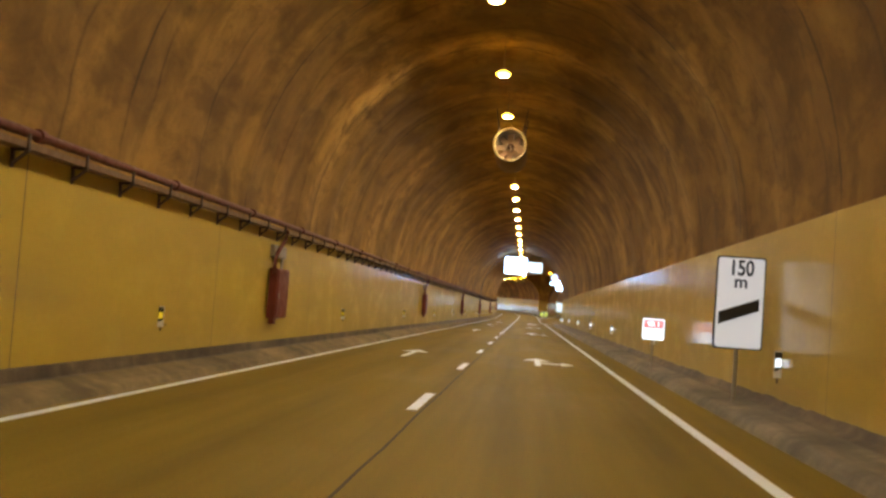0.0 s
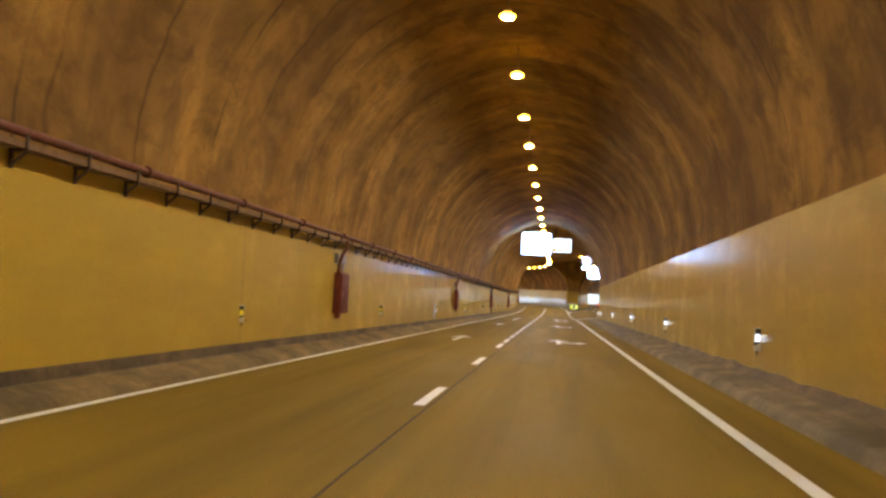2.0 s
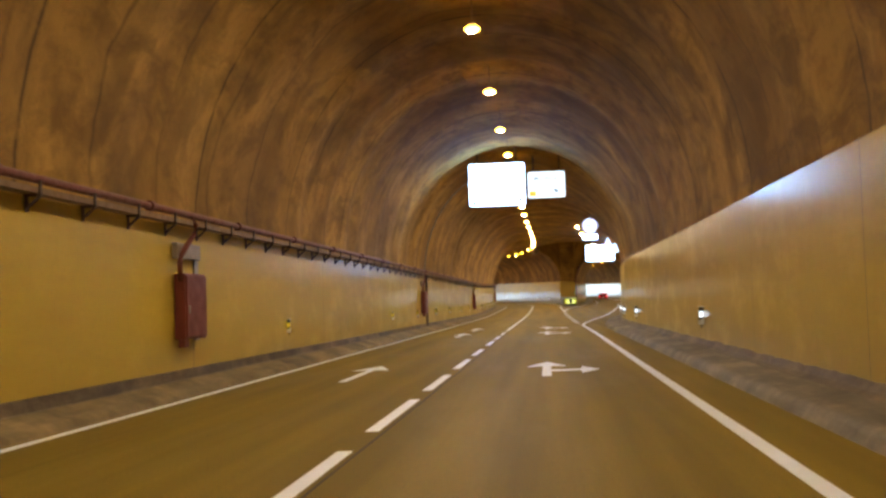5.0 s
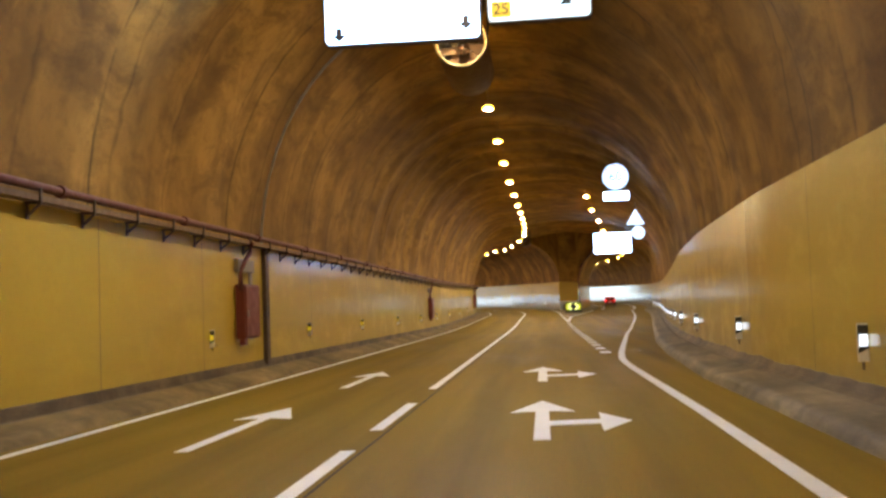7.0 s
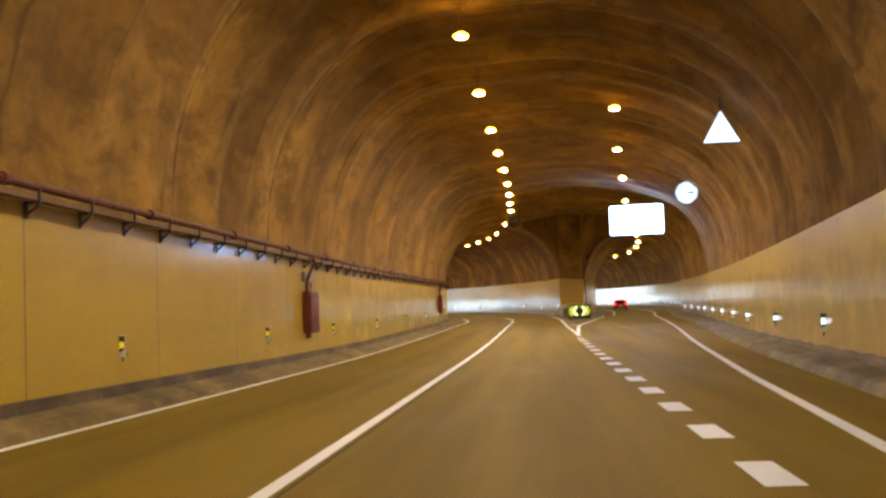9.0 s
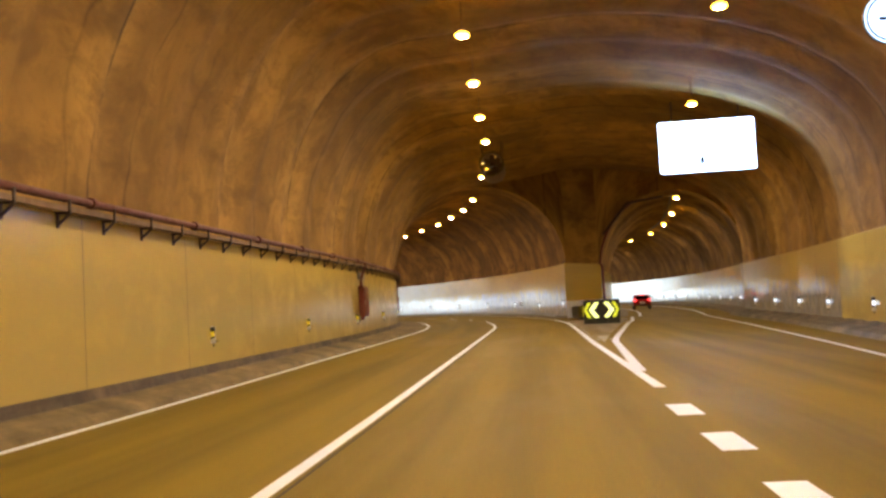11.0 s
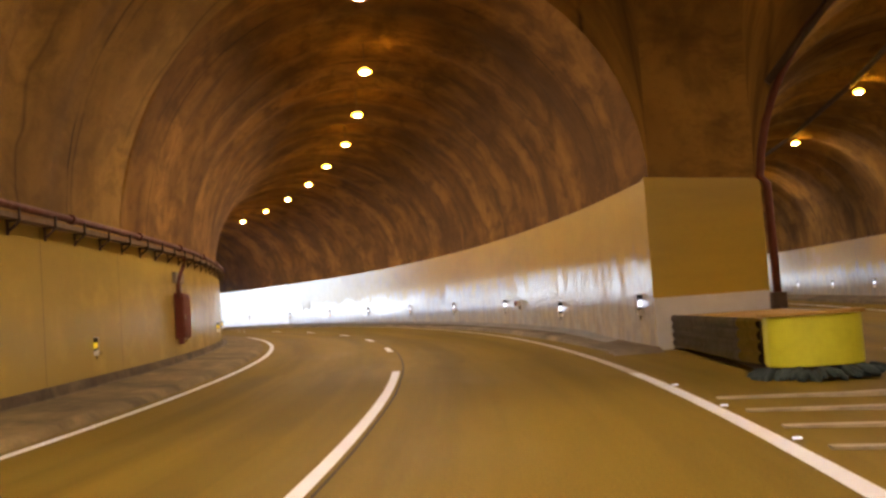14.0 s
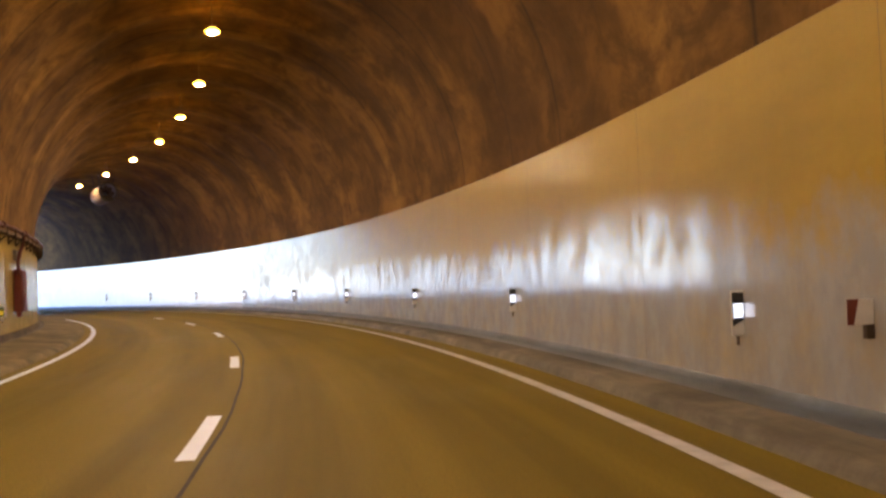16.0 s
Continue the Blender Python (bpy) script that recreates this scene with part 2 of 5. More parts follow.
def road_material():
    m, t, bs = material("worn_asphalt")
    uv = coord(t, "UV")
    grain = noise_node(t, uv, 45.0, 3, 0.7)
    track = noise_node(t, uv, 1.0, 4, 0.55, (0.035, 1.1, 1))
    patch = noise_node(t, uv, 0.5, 5, 0.6, (0.25, 1.0, 1))
    c = mixc(t, ramp(t, grain, [(0.3, grey(0)), (0.75, grey(1))]), (0.15, 0.105, 0.010), (0.275, 0.196, 0.018))
    c = mixc(t, ramp(t, track, [(0.4, grey(0)), (0.65, grey(0.6))]), c, (0.10, 0.070, 0.009))
    c = mixc(t, ramp(t, patch, [(0.5, grey(0)), (0.75, grey(0.5))]), c, (0.25, 0.178, 0.022))
    t.links.new(c, bs.inputs["Base Color"])
    blotch = noise_node(t, uv, 1.0, 5, 0.65, (0.8, 2.0, 1))
    c = mixc(t, ramp(t, blotch, [(0.46, grey(0)), (0.66, grey(0.55))]), c, (0.12, 0.083, 0.010))
    t.links.new(ramp(t, patch, [(0.3, grey(0.6)), (0.7, grey(0.78))]), bs.inputs["Roughness"])
    bs.inputs["Specular IOR Level"].default_value = 0.08
    bump(t, bs, grain, 0.35, 0.004)
    return m


def simple(name, color, rough=0.5, metal=0.0, grime=0.35, scale=6.0, bump_d=0.0):
    m, t, bs = material(name)
    co = coord(t, "Object")
    n = noise_node(t, co, scale, 5, 0.6)
    f = noise_node(t, co, scale * 7, 3, 0.6)
    c = mixc(t, ramp(t, n, [(0.4, grey(0)), (0.75, grey(grime))]), color, tuple(v * 0.45 for v in color))
    c = mixc(t, ramp(t, f, [(0.5, grey(0)), (0.85, grey(grime * 0.6))]), c, tuple(v * 0.7 for v in color))
    t.links.new(c, bs.inputs["Base Color"])
    t.links.new(ramp(t, n, [(0.3, grey(max(0.05, rough - 0.12))), (0.7, grey(min(1.0, rough + 0.12)))]), bs.inputs["Roughness"])
    bs.inputs["Metallic"].default_value = metal
    if bump_d:
        bump(t, bs, f, 0.5, bump_d)
    return m


def paint_line():
    m, t, bs = material("road_paint")
    co = coord(t, "Object")
    wear = noise_node(t, co, 7.0, 6, 0.7)
    dirt = noise_node(t, co, 0.9, 4, 0.6)
    c = mixc(t, ramp(t, dirt, [(0.35, grey(0)), (0.75, grey(0.55))]), (0.78, 0.85, 1.0), (0.64, 0.70, 0.84))
    c = mixc(t, ramp(t, wear, [(0.66, grey(0)), (0.76, grey(0.6))]), c, (0.2, 0.18, 0.16))
    t.links.new(c, bs.inputs["Base Color"])
    bs.inputs["Roughness"].default_value = 0.6
    return m


def glow(name, color, strength, base=None):
    m, t, bs = material(name)
    bs.inputs["Base Color"].default_value = (*(base or color), 1)
    bs.inputs["Roughness"].default_value = 0.4
    bs.inputs["Emission Color"].default_value = (*color, 1)
    bs.inputs["Emission Strength"].default_value = strength * GAIN
    return m


WALL = wall_material("cream_wall_paint", (0.55, 0.402, 0.042), (0.4, 0.29, 0.038), 0.36, 0.6, 0.75, 0.12, 1.6, relief=0.3, pace=0.35)
# darker copy for the right wall before the fork
WALL_DARKER = wall_material("darker_wall_paint", (0.47, 0.341, 0.042), (0.30, 0.218, 0.033), 0.36, 0.6, 0.75, 0.12, 1.6, relief=0.3, pace=0.35)
# greyer copy round the fork, daylight on the wall put into the tint
WALL_FORK = wall_material("fork_wall_paint", (0.52, 0.385, 0.060), (0.36, 0.265, 0.05), 0.36, 0.6, 0.9, 0.14, 1.6, 2.2, (0.50, 0.385, 0.09), 0.3, pace=0.4)
# bend and slip walls: pale band and pale end imitate portal daylight
WALL_BEND = wall_material("daylight_sheen_wall_paint", (0.50, 0.345, 0.036), (0.34, 0.234, 0.032), 0.34, 0.6, 1.0, 0.085, 2.5, 1.7, (0.40, 0.425, 0.485), 0.2, 0.42, (298.0, 346.0, (0.25, 0.255, 0.26)), 0.6)
WALL_SLIP = wall_material("slip_daylight_sheen_paint", (0.50, 0.345, 0.036), (0.34, 0.234, 0.032), 0.34, 0.6, 1.0, 0.085, 2.5, 1.7, (0.40, 0.425, 0.485), 0.2, 0.42, (58.0, 96.0, (0.62, 0.65, 0.70)), 0.6)
# wall near the portal, its daylight painted on as white
WALL_DAYLIT = wall_material("daylit_white_wall", (0.74, 0.77, 0.82), (0.56, 0.58, 0.62), 0.2, 0.4, 0.9, 0.07)
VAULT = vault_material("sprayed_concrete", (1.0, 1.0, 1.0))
# darker, redder copy for the bend
VAULT_BEND = vault_material("red_brown_sprayed_concrete", (0.94, 0.83, 0.74), 0.85, False)
JOINT = simple("dark_joint_filler", (0.16, 0.121, 0.061), 0.8)
# damp gutter, with reflected blue daylight put into its base colour
GUTTER_BLUE = concrete_material("blue_sheen_gutter", (0.06, 0.078, 0.10), (0.13, 0.165, 0.20), (0.35, 2.4, 1), 0.3, 0.008)
SHOULDER = concrete_material("packed_dirt", (0.15, 0.11, 0.038), (0.29, 0.215, 0.085), (0.5, 2.0, 1), 0.85, 0.02)
DIRT = concrete_material("damp_dirt", (0.075, 0.052, 0.026), (0.20, 0.145, 0.075), (0.5, 2.0, 1), 0.7, 0.015)
GRIME = concrete_material("grimy_footway", (0.11, 0.088, 0.05), (0.25, 0.207, 0.13), (0.35, 2.4, 1), 0.7, 0.012)
ROAD = road_material()
# unseen sheet outside, pale to brighten reflections on the bend wall
BOUNCE = simple("pale_bounce_sheet", (0.48, 0.51, 0.56), 0.8, 0.0, 0.3, 2.0)
PAINT = paint_line()
# unseen ground, kept pale and bluish to throw daylight into the portal
EARTH = concrete_material("pale_bounce_ground", (0.30, 0.33, 0.39), (0.46, 0.50, 0.57), (0.05, 0.05, 1))
STEEL = simple("galvanised_steel", (0.36, 0.35, 0.33), 0.5, 0.7)
DARKSTEEL = simple("grimy_dark_steel", (0.085, 0.06, 0.045), 0.65, 0.3)
REDPIPE = simple("red_pipe_paint", (0.135, 0.033, 0.019), 0.6)
REDBOX = simple("faded_red_enamel", (0.155, 0.025, 0.013), 0.55, 0.0, 0.65, 3.0)
PANELGREY = simple("grey_cover_plate", (0.24, 0.21, 0.17), 0.5)
TRAYSTEEL = simple("dusty_tray_steel", (0.19, 0.117, 0.0534), 0.65, 0.2)
BLACK = simple("black_coating", (0.022, 0.022, 0.022), 0.5)
BITUMEN = simple("bitumen_joint", (0.05, 0.036, 0.018), 0.95)
RUBBER = simple("dark_rubber", (0.03, 0.03, 0.032), 0.7)
FENDER = simple("dusty_grey_ribbed_plastic", (0.42, 0.42, 0.46), 0.45, 0.0, 0.5, 4.0)
WHITE = simple("white_plastic", (0.75, 0.74, 0.72), 0.45, 0.0, 0.25)
YELLOWP = simple("yellow_plastic_wrap", (0.66, 0.72, 0.03), 0.4, 0.0, 0.3, 3.0)
# headlight glow on the pier foot, given as a pale colour
HEADLIGHT_PALE = simple("headlight_pale", (0.82, 0.86, 0.92), 0.5, 0.0, 0.2, 2.0)
YELLOWRIB = simple("grimy_yellow_plastic", (0.62, 0.50, 0.04), 0.5, 0.0, 0.7, 5.0)
TOPBOARD = simple("ochre_board", (0.48, 0.30, 0.06), 0.6, 0.0, 0.4, 2.0)
SACK = simple("blue_green_sacking", (0.035, 0.06, 0.07), 0.8, 0.0, 0.6, 9.0)
BRASS = simple("ochre_ring_paint", (0.12, 0.085, 0.02), 0.45, 0.2)
HOUSING = simple("lamp_housing", (0.30, 0.28, 0.25), 0.5, 0.5)
LENS = glow("sodium_burner", SODIUM, LAMP_POWER / GAIN, (0.8, 0.6, 0.3))
BOWL = glow("amber_bowl_glass", (1.0, 0.50, 0.01), 48.0, (0.8, 0.6, 0.3))
SIGNW = glow("lit_sign_face", (0.36, 0.62, 1.0), SIGN_GLOW, (0.8, 0.8, 0.8))
SIGNW_M = glow("lit_round_sign_face", (0.42, 0.66, 1.0), 5.0, (0.6, 0.6, 0.6))
SIGNW_R = glow("lit_small_sign_face", (0.60, 0.86, 1.0), 2.6, (0.8, 0.8, 0.8))
# unlit sheets, reflectors and chevrons: emission stands in for headlights thrown back
BOARDW = glow("white_sheet_headlight_glow", (0.92, 0.95, 1.0), 0.42, (0.75, 0.75, 0.75))
MARKW = glow("marker_sheet_headlight_glow", (0.92, 0.96, 1.0), 2.2, (0.8, 0.8, 0.8))
SIGNRED = glow("red_sheet_headlight_glow", (1.0, 0.30, 0.26), 1.3, (0.6, 0.03, 0.03))
REFLW = glow("white_reflector_glow", (0.88, 0.95, 1.0), 2.2, (0.8, 0.8, 0.8))
REFLY = glow("yellow_reflector_glow", (1.0, 0.72, 0.02), 0.55, (0.8, 0.55, 0.02))
CHEVY = glow("lime_chevron_glow", (0.85, 0.95, 0.02), 0.75, (0.7, 0.75, 0.02))
CHEVW = glow("bright_lime_chevron_glow", (0.92, 1.0, 0.25), 2.2, (0.8, 0.85, 0.1))
YELLOWTAG = glow("yellow_exit_tag", (0.95, 0.62, 0.02), 0.75, (0.8, 0.5, 0.02))
DUSTYPAINT = simple("dusty_road_paint", (0.56, 0.53, 0.52), 0.7, 0.0, 0.5, 3.0)
WORNPAINT = simple("worn_road_paint", (0.42, 0.37, 0.29), 0.7, 0.0, 0.8, 4.0)
# stud emission imitates returned headlights, the studs have no lamp
STUD = glow("stud_reflector_glow", (0.9, 0.95, 1.0), 0.7, (0.7, 0.7, 0.7))
DIM = glow("dim_lettering", (0.6, 0.66, 0.75), 0.25, (0.15, 0.15, 0.16))
INK = simple("black_lettering", (0.02, 0.02, 0.022), 0.5)
CARRED = simple("red_car_paint", (0.33, 0.012, 0.014), 0.22, 0.0, 0.12)
GLASS = simple("dark_car_glass", (0.012, 0.012, 0.014), 0.08, 0.0, 0.05)
TAIL = glow("red_tail_light", (1.0, 0.05, 0.04), 6.0, (0.5, 0.01, 0.01))
PLATE = simple("pale_plate", (0.7, 0.7, 0.66), 0.5)

# ---- mesh helpers ----


def empty(name, m=None):
    ob = new(name)
    ob.empty_display_size = 0.3
    if m is not None:
        ob.matrix_world = m
    return ob


def part(name, bm, mat, parent=None, label="", smooth_faces=False, m=None):
    me = bpy.data.meshes.new(name)
    if not isinstance(bm, bpy.types.Mesh):
        bm.to_mesh(me)
        bm.free()
    else:
        me = bm
    if mat and not me.materials:
        me.materials.append(mat)
    if smooth_faces:
        me.polygons.foreach_set("use_smooth", [True] * len(me.polygons))
    ob = new(name, me)
    if parent is not None:
        ob.parent = parent
    if m is not None:
        ob.matrix_basis = m
    if label:
        ob["label"] = label
    return ob


def box(bm, cx, cy, cz, sx, sy, sz, bevel=0.0, rot=None):
    m = Matrix.Translation((cx, cy, cz))
    if rot is not None:
        m = m @ rot
    r = bmesh.ops.create_cube(bm, size=1.0, matrix=m @ Matrix.Diagonal((sx, sy, sz, 1)))
    if bevel:
        es = list({e for v in r["verts"] for e in v.link_edges})
        bmesh.ops.bevel(bm, geom=es, offset=bevel, segments=2, profile=0.5, affect="EDGES")
    return bm


def tube(bm, pts, r, seg=8, caps=True):
    rings = []
    for i, p in enumerate(pts):
        d = (pts[min(i + 1, len(pts) - 1)] - pts[max(i - 1, 0)]).normalized()
        a = d.orthogonal().normalized() if abs(d.z) > 0.95 else Vector((0, 0, 1)).cross(d).normalized()
        b = d.cross(a)
        rings.append([bm.verts.new(p + a * (r * math.cos(k * math.tau / seg)) + b * (r * math.sin(k * math.tau / seg))) for k in range(seg)])
    for q, w in zip(rings, rings[1:]):
        for k in range(seg):
            bm.faces.new((q[k], q[(k + 1) % seg], w[(k + 1) % seg], w[k]))
    if caps:
        bm.faces.new(rings[0][::-1])
        bm.faces.new(rings[-1])
    return bm


def lathe(bm, prof, seg=20, axis="z", arc=math.tau):
    """prof: (radius, height) pairs turned about an axis."""
    rings = []
    full = abs(arc - math.tau) < 1e-6
    n = seg if full else seg + 1
    for r, h in prof:
        ring = []
        for k in range(n):
            a = arc * k / seg
            c, s = r * math.cos(a), r * math.sin(a)
            ring.append(bm.verts.new((c, s, h) if axis == "z" else (c, h, s)))
        rings.append(ring)
    for q, w in zip(rings, rings[1:]):
        for k in range(seg):
            k2 = (k + 1) % n
            bm.faces.new((q[k], q[k2], w[k2], w[k]))
    return bm


def loft(name, rows, along, mat, parent=None, smooth_faces=False, label=""):
    """Skin over rows of points; UV in metres: along the tunnel, across the row."""
    n = len(rows[0])
    verts = [tuple(p) for r in rows for p in r]
    faces = [(i * n + j, i * n + j + 1, (i + 1) * n + j + 1, (i + 1) * n + j) for i in range(len(rows) - 1) for j in range(n - 1)]
    me = bpy.data.meshes.new(name)
    me.from_pydata(verts, [], faces)
    across = []
    for r in rows:
        a, acc = 0.0, [0.0]
        for p, q in zip(r, r[1:]):
            a += (Vector(q) - Vector(p)).length
            acc.append(a)
        across.append(acc)
    uv = me.uv_layers.new(name="UVMap")
    for poly in me.polygons:
        for li in poly.loop_indices:
            v = me.loops[li].vertex_index
            uv.data[li].uv = (along[v // n], across[v // n][v % n])
    me.materials.append(mat)
    if smooth_faces:
        me.polygons.foreach_set("use_smooth", [True] * len(me.polygons))
    ob = new(name, me)
    if parent is not None:
        ob.parent = parent
    if label:
        ob["label"] = label
    return ob


def span(a, b, step):
    k = max(1, int(round((b - a) / step)))
    return [a + (b - a) * i / k for i in range(k + 1)]


def extrude_poly(bm, pts, z0, z1):
    """A flat polygon in x, y given a thickness in z."""
    lo = [bm.verts.new((x, y, z0)) for x, y in pts]
    hi = [bm.verts.new((x, y, z1)) for x, y in pts]
    bm.faces.new(lo[::-1])
    bm.faces.new(hi)
    k = len(pts)
    for i in range(k):
        bm.faces.new((lo[i], lo[(i + 1) % k], hi[(i + 1) % k], hi[i]))
    return bm


def text_on(body, size, mat, parent, m, name="lettering", bold=0.0):
    cu = bpy.data.curves.new(name, "FONT")
    cu.body, cu.size, cu.extrude, cu.offset = body, size, 0.004, bold
    cu.align_x, cu.align_y = "CENTER", "CENTER"
    cu.materials.append(mat)
    ob = new(name, cu)
    ob.parent = parent
    ob.matrix_basis = m
    return ob


FACE = pose(0, 0, 0, 90)             # lays a flat shape upright, facing the oncoming driver

# ---- structure: ground, road, kerbs ----
ground_rows = [[Vector((x, y, -0.9)) for x in (-3000, -400, 0, 400, 3000)] for y in (-3000, -400, 0, 400, 3000)]
g = loft("ground", ground_rows, [-3000, -400, 0, 400, 3000], EARTH)
tagged(g, "unseen pale ground to the horizon, throwing daylight into the portal", "ground", kind="structure")

S_STRAIGHT = span(-60, HEAD, 1.0)
S_ARC = span(s_of_y(HEAD), PORTAL, 1.5)
ROAD_END = PORTAL + 60
UKL, UKR = -3.92, 4.4                # kerb faces in the bend


def kerb_right_x(y):
    return x_right(y) - 0.98


def road_row(y):
    xl, xr = x_left(y) - u_left(y) + UKL - 0.15 * smooth((y - Y0) / 5), kerb_right_x(y)
    xs = [xl + (xr - xl) * k / 12 for k in range(13)]
    return [Vector((x, y, fall(x, y))) for x in xs]


road = tagged(empty("road"), "worn grey-brown asphalt carriageway with white markings", "road", kind="structure")
rows = [road_row(y) for y in S_STRAIGHT]
loft("carriageway", rows, S_STRAIGHT, ROAD, road)
s_bend = [s_of_y(HEAD)] + span(s_of_y(HEAD) + 1.5, ROAD_END, 2.0)


def bend_row(s, us, zs):
    if s == s_bend[0]:
        return [head_u(u, z) for u, z in zip(us, zs)]
    return [P(s, u, z) for u, z in zip(us, zs)]


us = [UKL + (UKR - UKL) * k / 6 for k in range(7)]
s_in = [s for s in s_bend if s < PORTAL + 1]
loft("carriageway_bend", [bend_row(s, us, [0.0] * 7) for s in s_in], s_in, ROAD, road)
# wide sheet past the portal, out of sight, added to bounce daylight in
s_out = [s for s in s_bend if s >= s_in[-1]]
loft("carriageway_outside", [bend_row(s, [v * 2.2 for v in us], [-0.01] * 7) for s in s_out], s_out, BOUNCE, road)
b_s = span(0, 150, 2.0)
loft("carriageway_slip", [[B(s, u, BZ + 0.0 * u) if s > 0 else Vector((BX + u, HEAD, fall(BX + u, HEAD))) for u in (-3.6, -1.8, 0, 1.8, 3.3)] for s in b_s], b_s, ROAD, road)
# floor of the island in front of the pier
loft("island_floor", [[Vector((x, y, fall(x, y) - 0.004)) for x in (1.5, 3, 4.5, 6)] for y in (248, 250, 252.6)], [248, 250, 252.6], ROAD, road)


def footway(name, rows, along, label, mat=None):
    ob = loft(name, rows, along, mat or GRIME)
    tagged(ob, label, "footway", kind="structure")
    return ob


def left_foot(s, pt):
    """Low worn kerb, then a shoulder of packed dirt rising to the wall."""
    ul = u_left(s)
    row = []
    prof = ((UKL, -0.01), (UKL - 0.05, 0.06), (UKL - 0.12, 0.10), (UKL - 0.22, 0.12), (UKL * 0.6 + ul * 0.4, 0.14), (ul + 0.2, 0.21))
    for k, (u, z) in enumerate(prof):
        n = noise.noise(Vector((s * 1.1, k * 0.8, 2))) + 0.6 * noise.noise(Vector((s * 2.9, k * 1.4, 8)))
        a = 0.0 if k in (0, 5) else 1.0
        row.append(pt(s, u + 0.03 * n * a, z + 0.025 * n * a))
    return row


def left_gutter(s, pt):
    ul = u_left(s)
    return [pt(s, ul + 0.2, 0.21), pt(s, ul + 0.14, 0.18), pt(s, ul + 0.05, 0.2), pt(s, ul + 0.02, 0.36), pt(s, ul - 0.02, 0.38)]


s_all = S_STRAIGHT + S_ARC[1:]
s_left = span(-20, PORTAL, 0.4)
ob = footway("footway_left", [left_foot(s, P) for s in s_left], s_left, "narrow brown dirt shoulder with low kerb along wall", SHOULDER)
ob.data.polygons.foreach_set("use_smooth", [True] * len(ob.data.polygons))


def gutter(name, rows, along):
    tagged(loft(name, rows, along, DIRT), "dark damp gutter with dirt along the wall foot", "gutter", kind="structure")


gutter("trim_gutter", [left_gutter(s, P) for s in s_all], s_all)


def right_gutter(y):
    """Dirt heaped against the wall, its upper edge ragged."""
    xr = x_right(y)
    f = fall(kerb_right_x(y), y)
    n = noise.noise(Vector((y * 0.6, 0, 0))) + 0.7 * noise.noise(Vector((y * 2.3, 3, 0)))
    return [Vector((x, y, f + z)) for x, z in ((xr - 0.3, 0.22), (xr - 0.18, 0.19), (xr - 0.07 + 0.03 * n, 0.24 + 0.03 * n), (xr - 0.015, 0.34 + 0.045 * n), (xr + 0.02, 0.36 + 0.045 * n))]


S_FINE = span(-20, HEAD, 0.35)
gutter("trim_gutter_right", [right_gutter(y) for y in S_FINE], S_FINE)


def right_foot(y):
    """Kerb and footway, chipped and banked up with dirt."""
    xr, xk = x_right(y), kerb_right_x(y)
    f = fall(xk, y)
    row = []
    for k, (x, z) in enumerate(((xk, -0.01), (xk + 0.05, 0.09), (xk + 0.1, 0.14), (xk + 0.16, 0.165), (xk + 0.28, 0.175), (xk + 0.45, 0.18), (xr - 0.3, 0.22))):
        n = noise.noise(Vector((y * 1.3, k * 0.7, 0))) + 0.6 * noise.noise(Vector((y * 3.1, k * 1.3, 5)))
        a = 0.0 if k in (0, 6) else 1.0
        row.append(Vector((x + 0.05 * n * a, y, f + z + 0.035 * n * a)))
    return row


ob = footway("footway_right", [right_foot(y) for y in S_FINE], S_FINE, "stained concrete footway with chipped kerb and dirt")
ob.data.polygons.foreach_set("use_smooth", [True] * len(ob.data.polygons))
UWR = 5.3
S_HEAD = s_of_y(HEAD)
uz = ((UKR - 0.02, -0.01), (UKR + 0.03, 0.10), (UKR + 0.09, 0.125), (UKR + 0.25, 0.13), (UKR + 0.42, 0.135), (UKR + 0.55, 0.14))
uw = ((UKR + 0.55, 0.14), (UWR - 0.22, 0.14), (UWR - 0.1, 0.14), (UWR - 0.03, 0.18), (UWR + 0.03, 0.29))


def bend_foot(prof, fixed):
    """Kerb and footway of the bend, worn and chipped; flush with the road at the pier and rising from there."""
    rws, along = [], []
    for s in [S_HEAD - 1.2] + span(S_HEAD, PORTAL + 4, 0.5):
        k = 0.3 + 0.7 * smooth((s - S_HEAD - 1) / 8) if s >= S_HEAD else 0.1
        row = []
        for j, (u, z) in enumerate(prof):
            n = noise.noise(Vector((s * 1.2, j * 0.8, 11))) + 0.6 * noise.noise(Vector((s * 3.3, j * 1.3, 4)))
            a = 0.0 if j in fixed else 1.0
            u, z = u + 0.03 * n * a, max(z * k, -0.01) + 0.022 * n * a
            row.append(head_u(u, z) + Vector((0, s - S_HEAD, 0)) if s <= S_HEAD else P(s, u, z))
        rws.append(row)
        along.append(s)
    return rws, along


ob = footway("footway_bend", *bend_foot(uz, (0, 5)), "worn brown concrete footway along the outer bend")
ob.data.polygons.foreach_set("use_smooth", [True] * len(ob.data.polygons))
gut_rows, gut_s = bend_foot(uw, (0, 4))
dry = next(i for i, s in enumerate(gut_s) if s > S_HEAD + 2.5)
tagged(loft("trim_apron", gut_rows[:dry + 1], gut_s[:dry + 1], DIRT, None, True), "brown dirt along the wall behind the pier", "gutter", kind="structure")
tagged(loft("trim_gutter_bend", gut_rows[dry:], gut_s[dry:], GUTTER_BLUE, None, True), "damp gutter along the outer wall, daylight sheen tinted blue", "gutter", kind="structure")
bz = ((3.3, 0), (3.33, 0.13), (3.4, 0.15), (4.0, 0.2), (BEND_W + 0.02, 0.3))
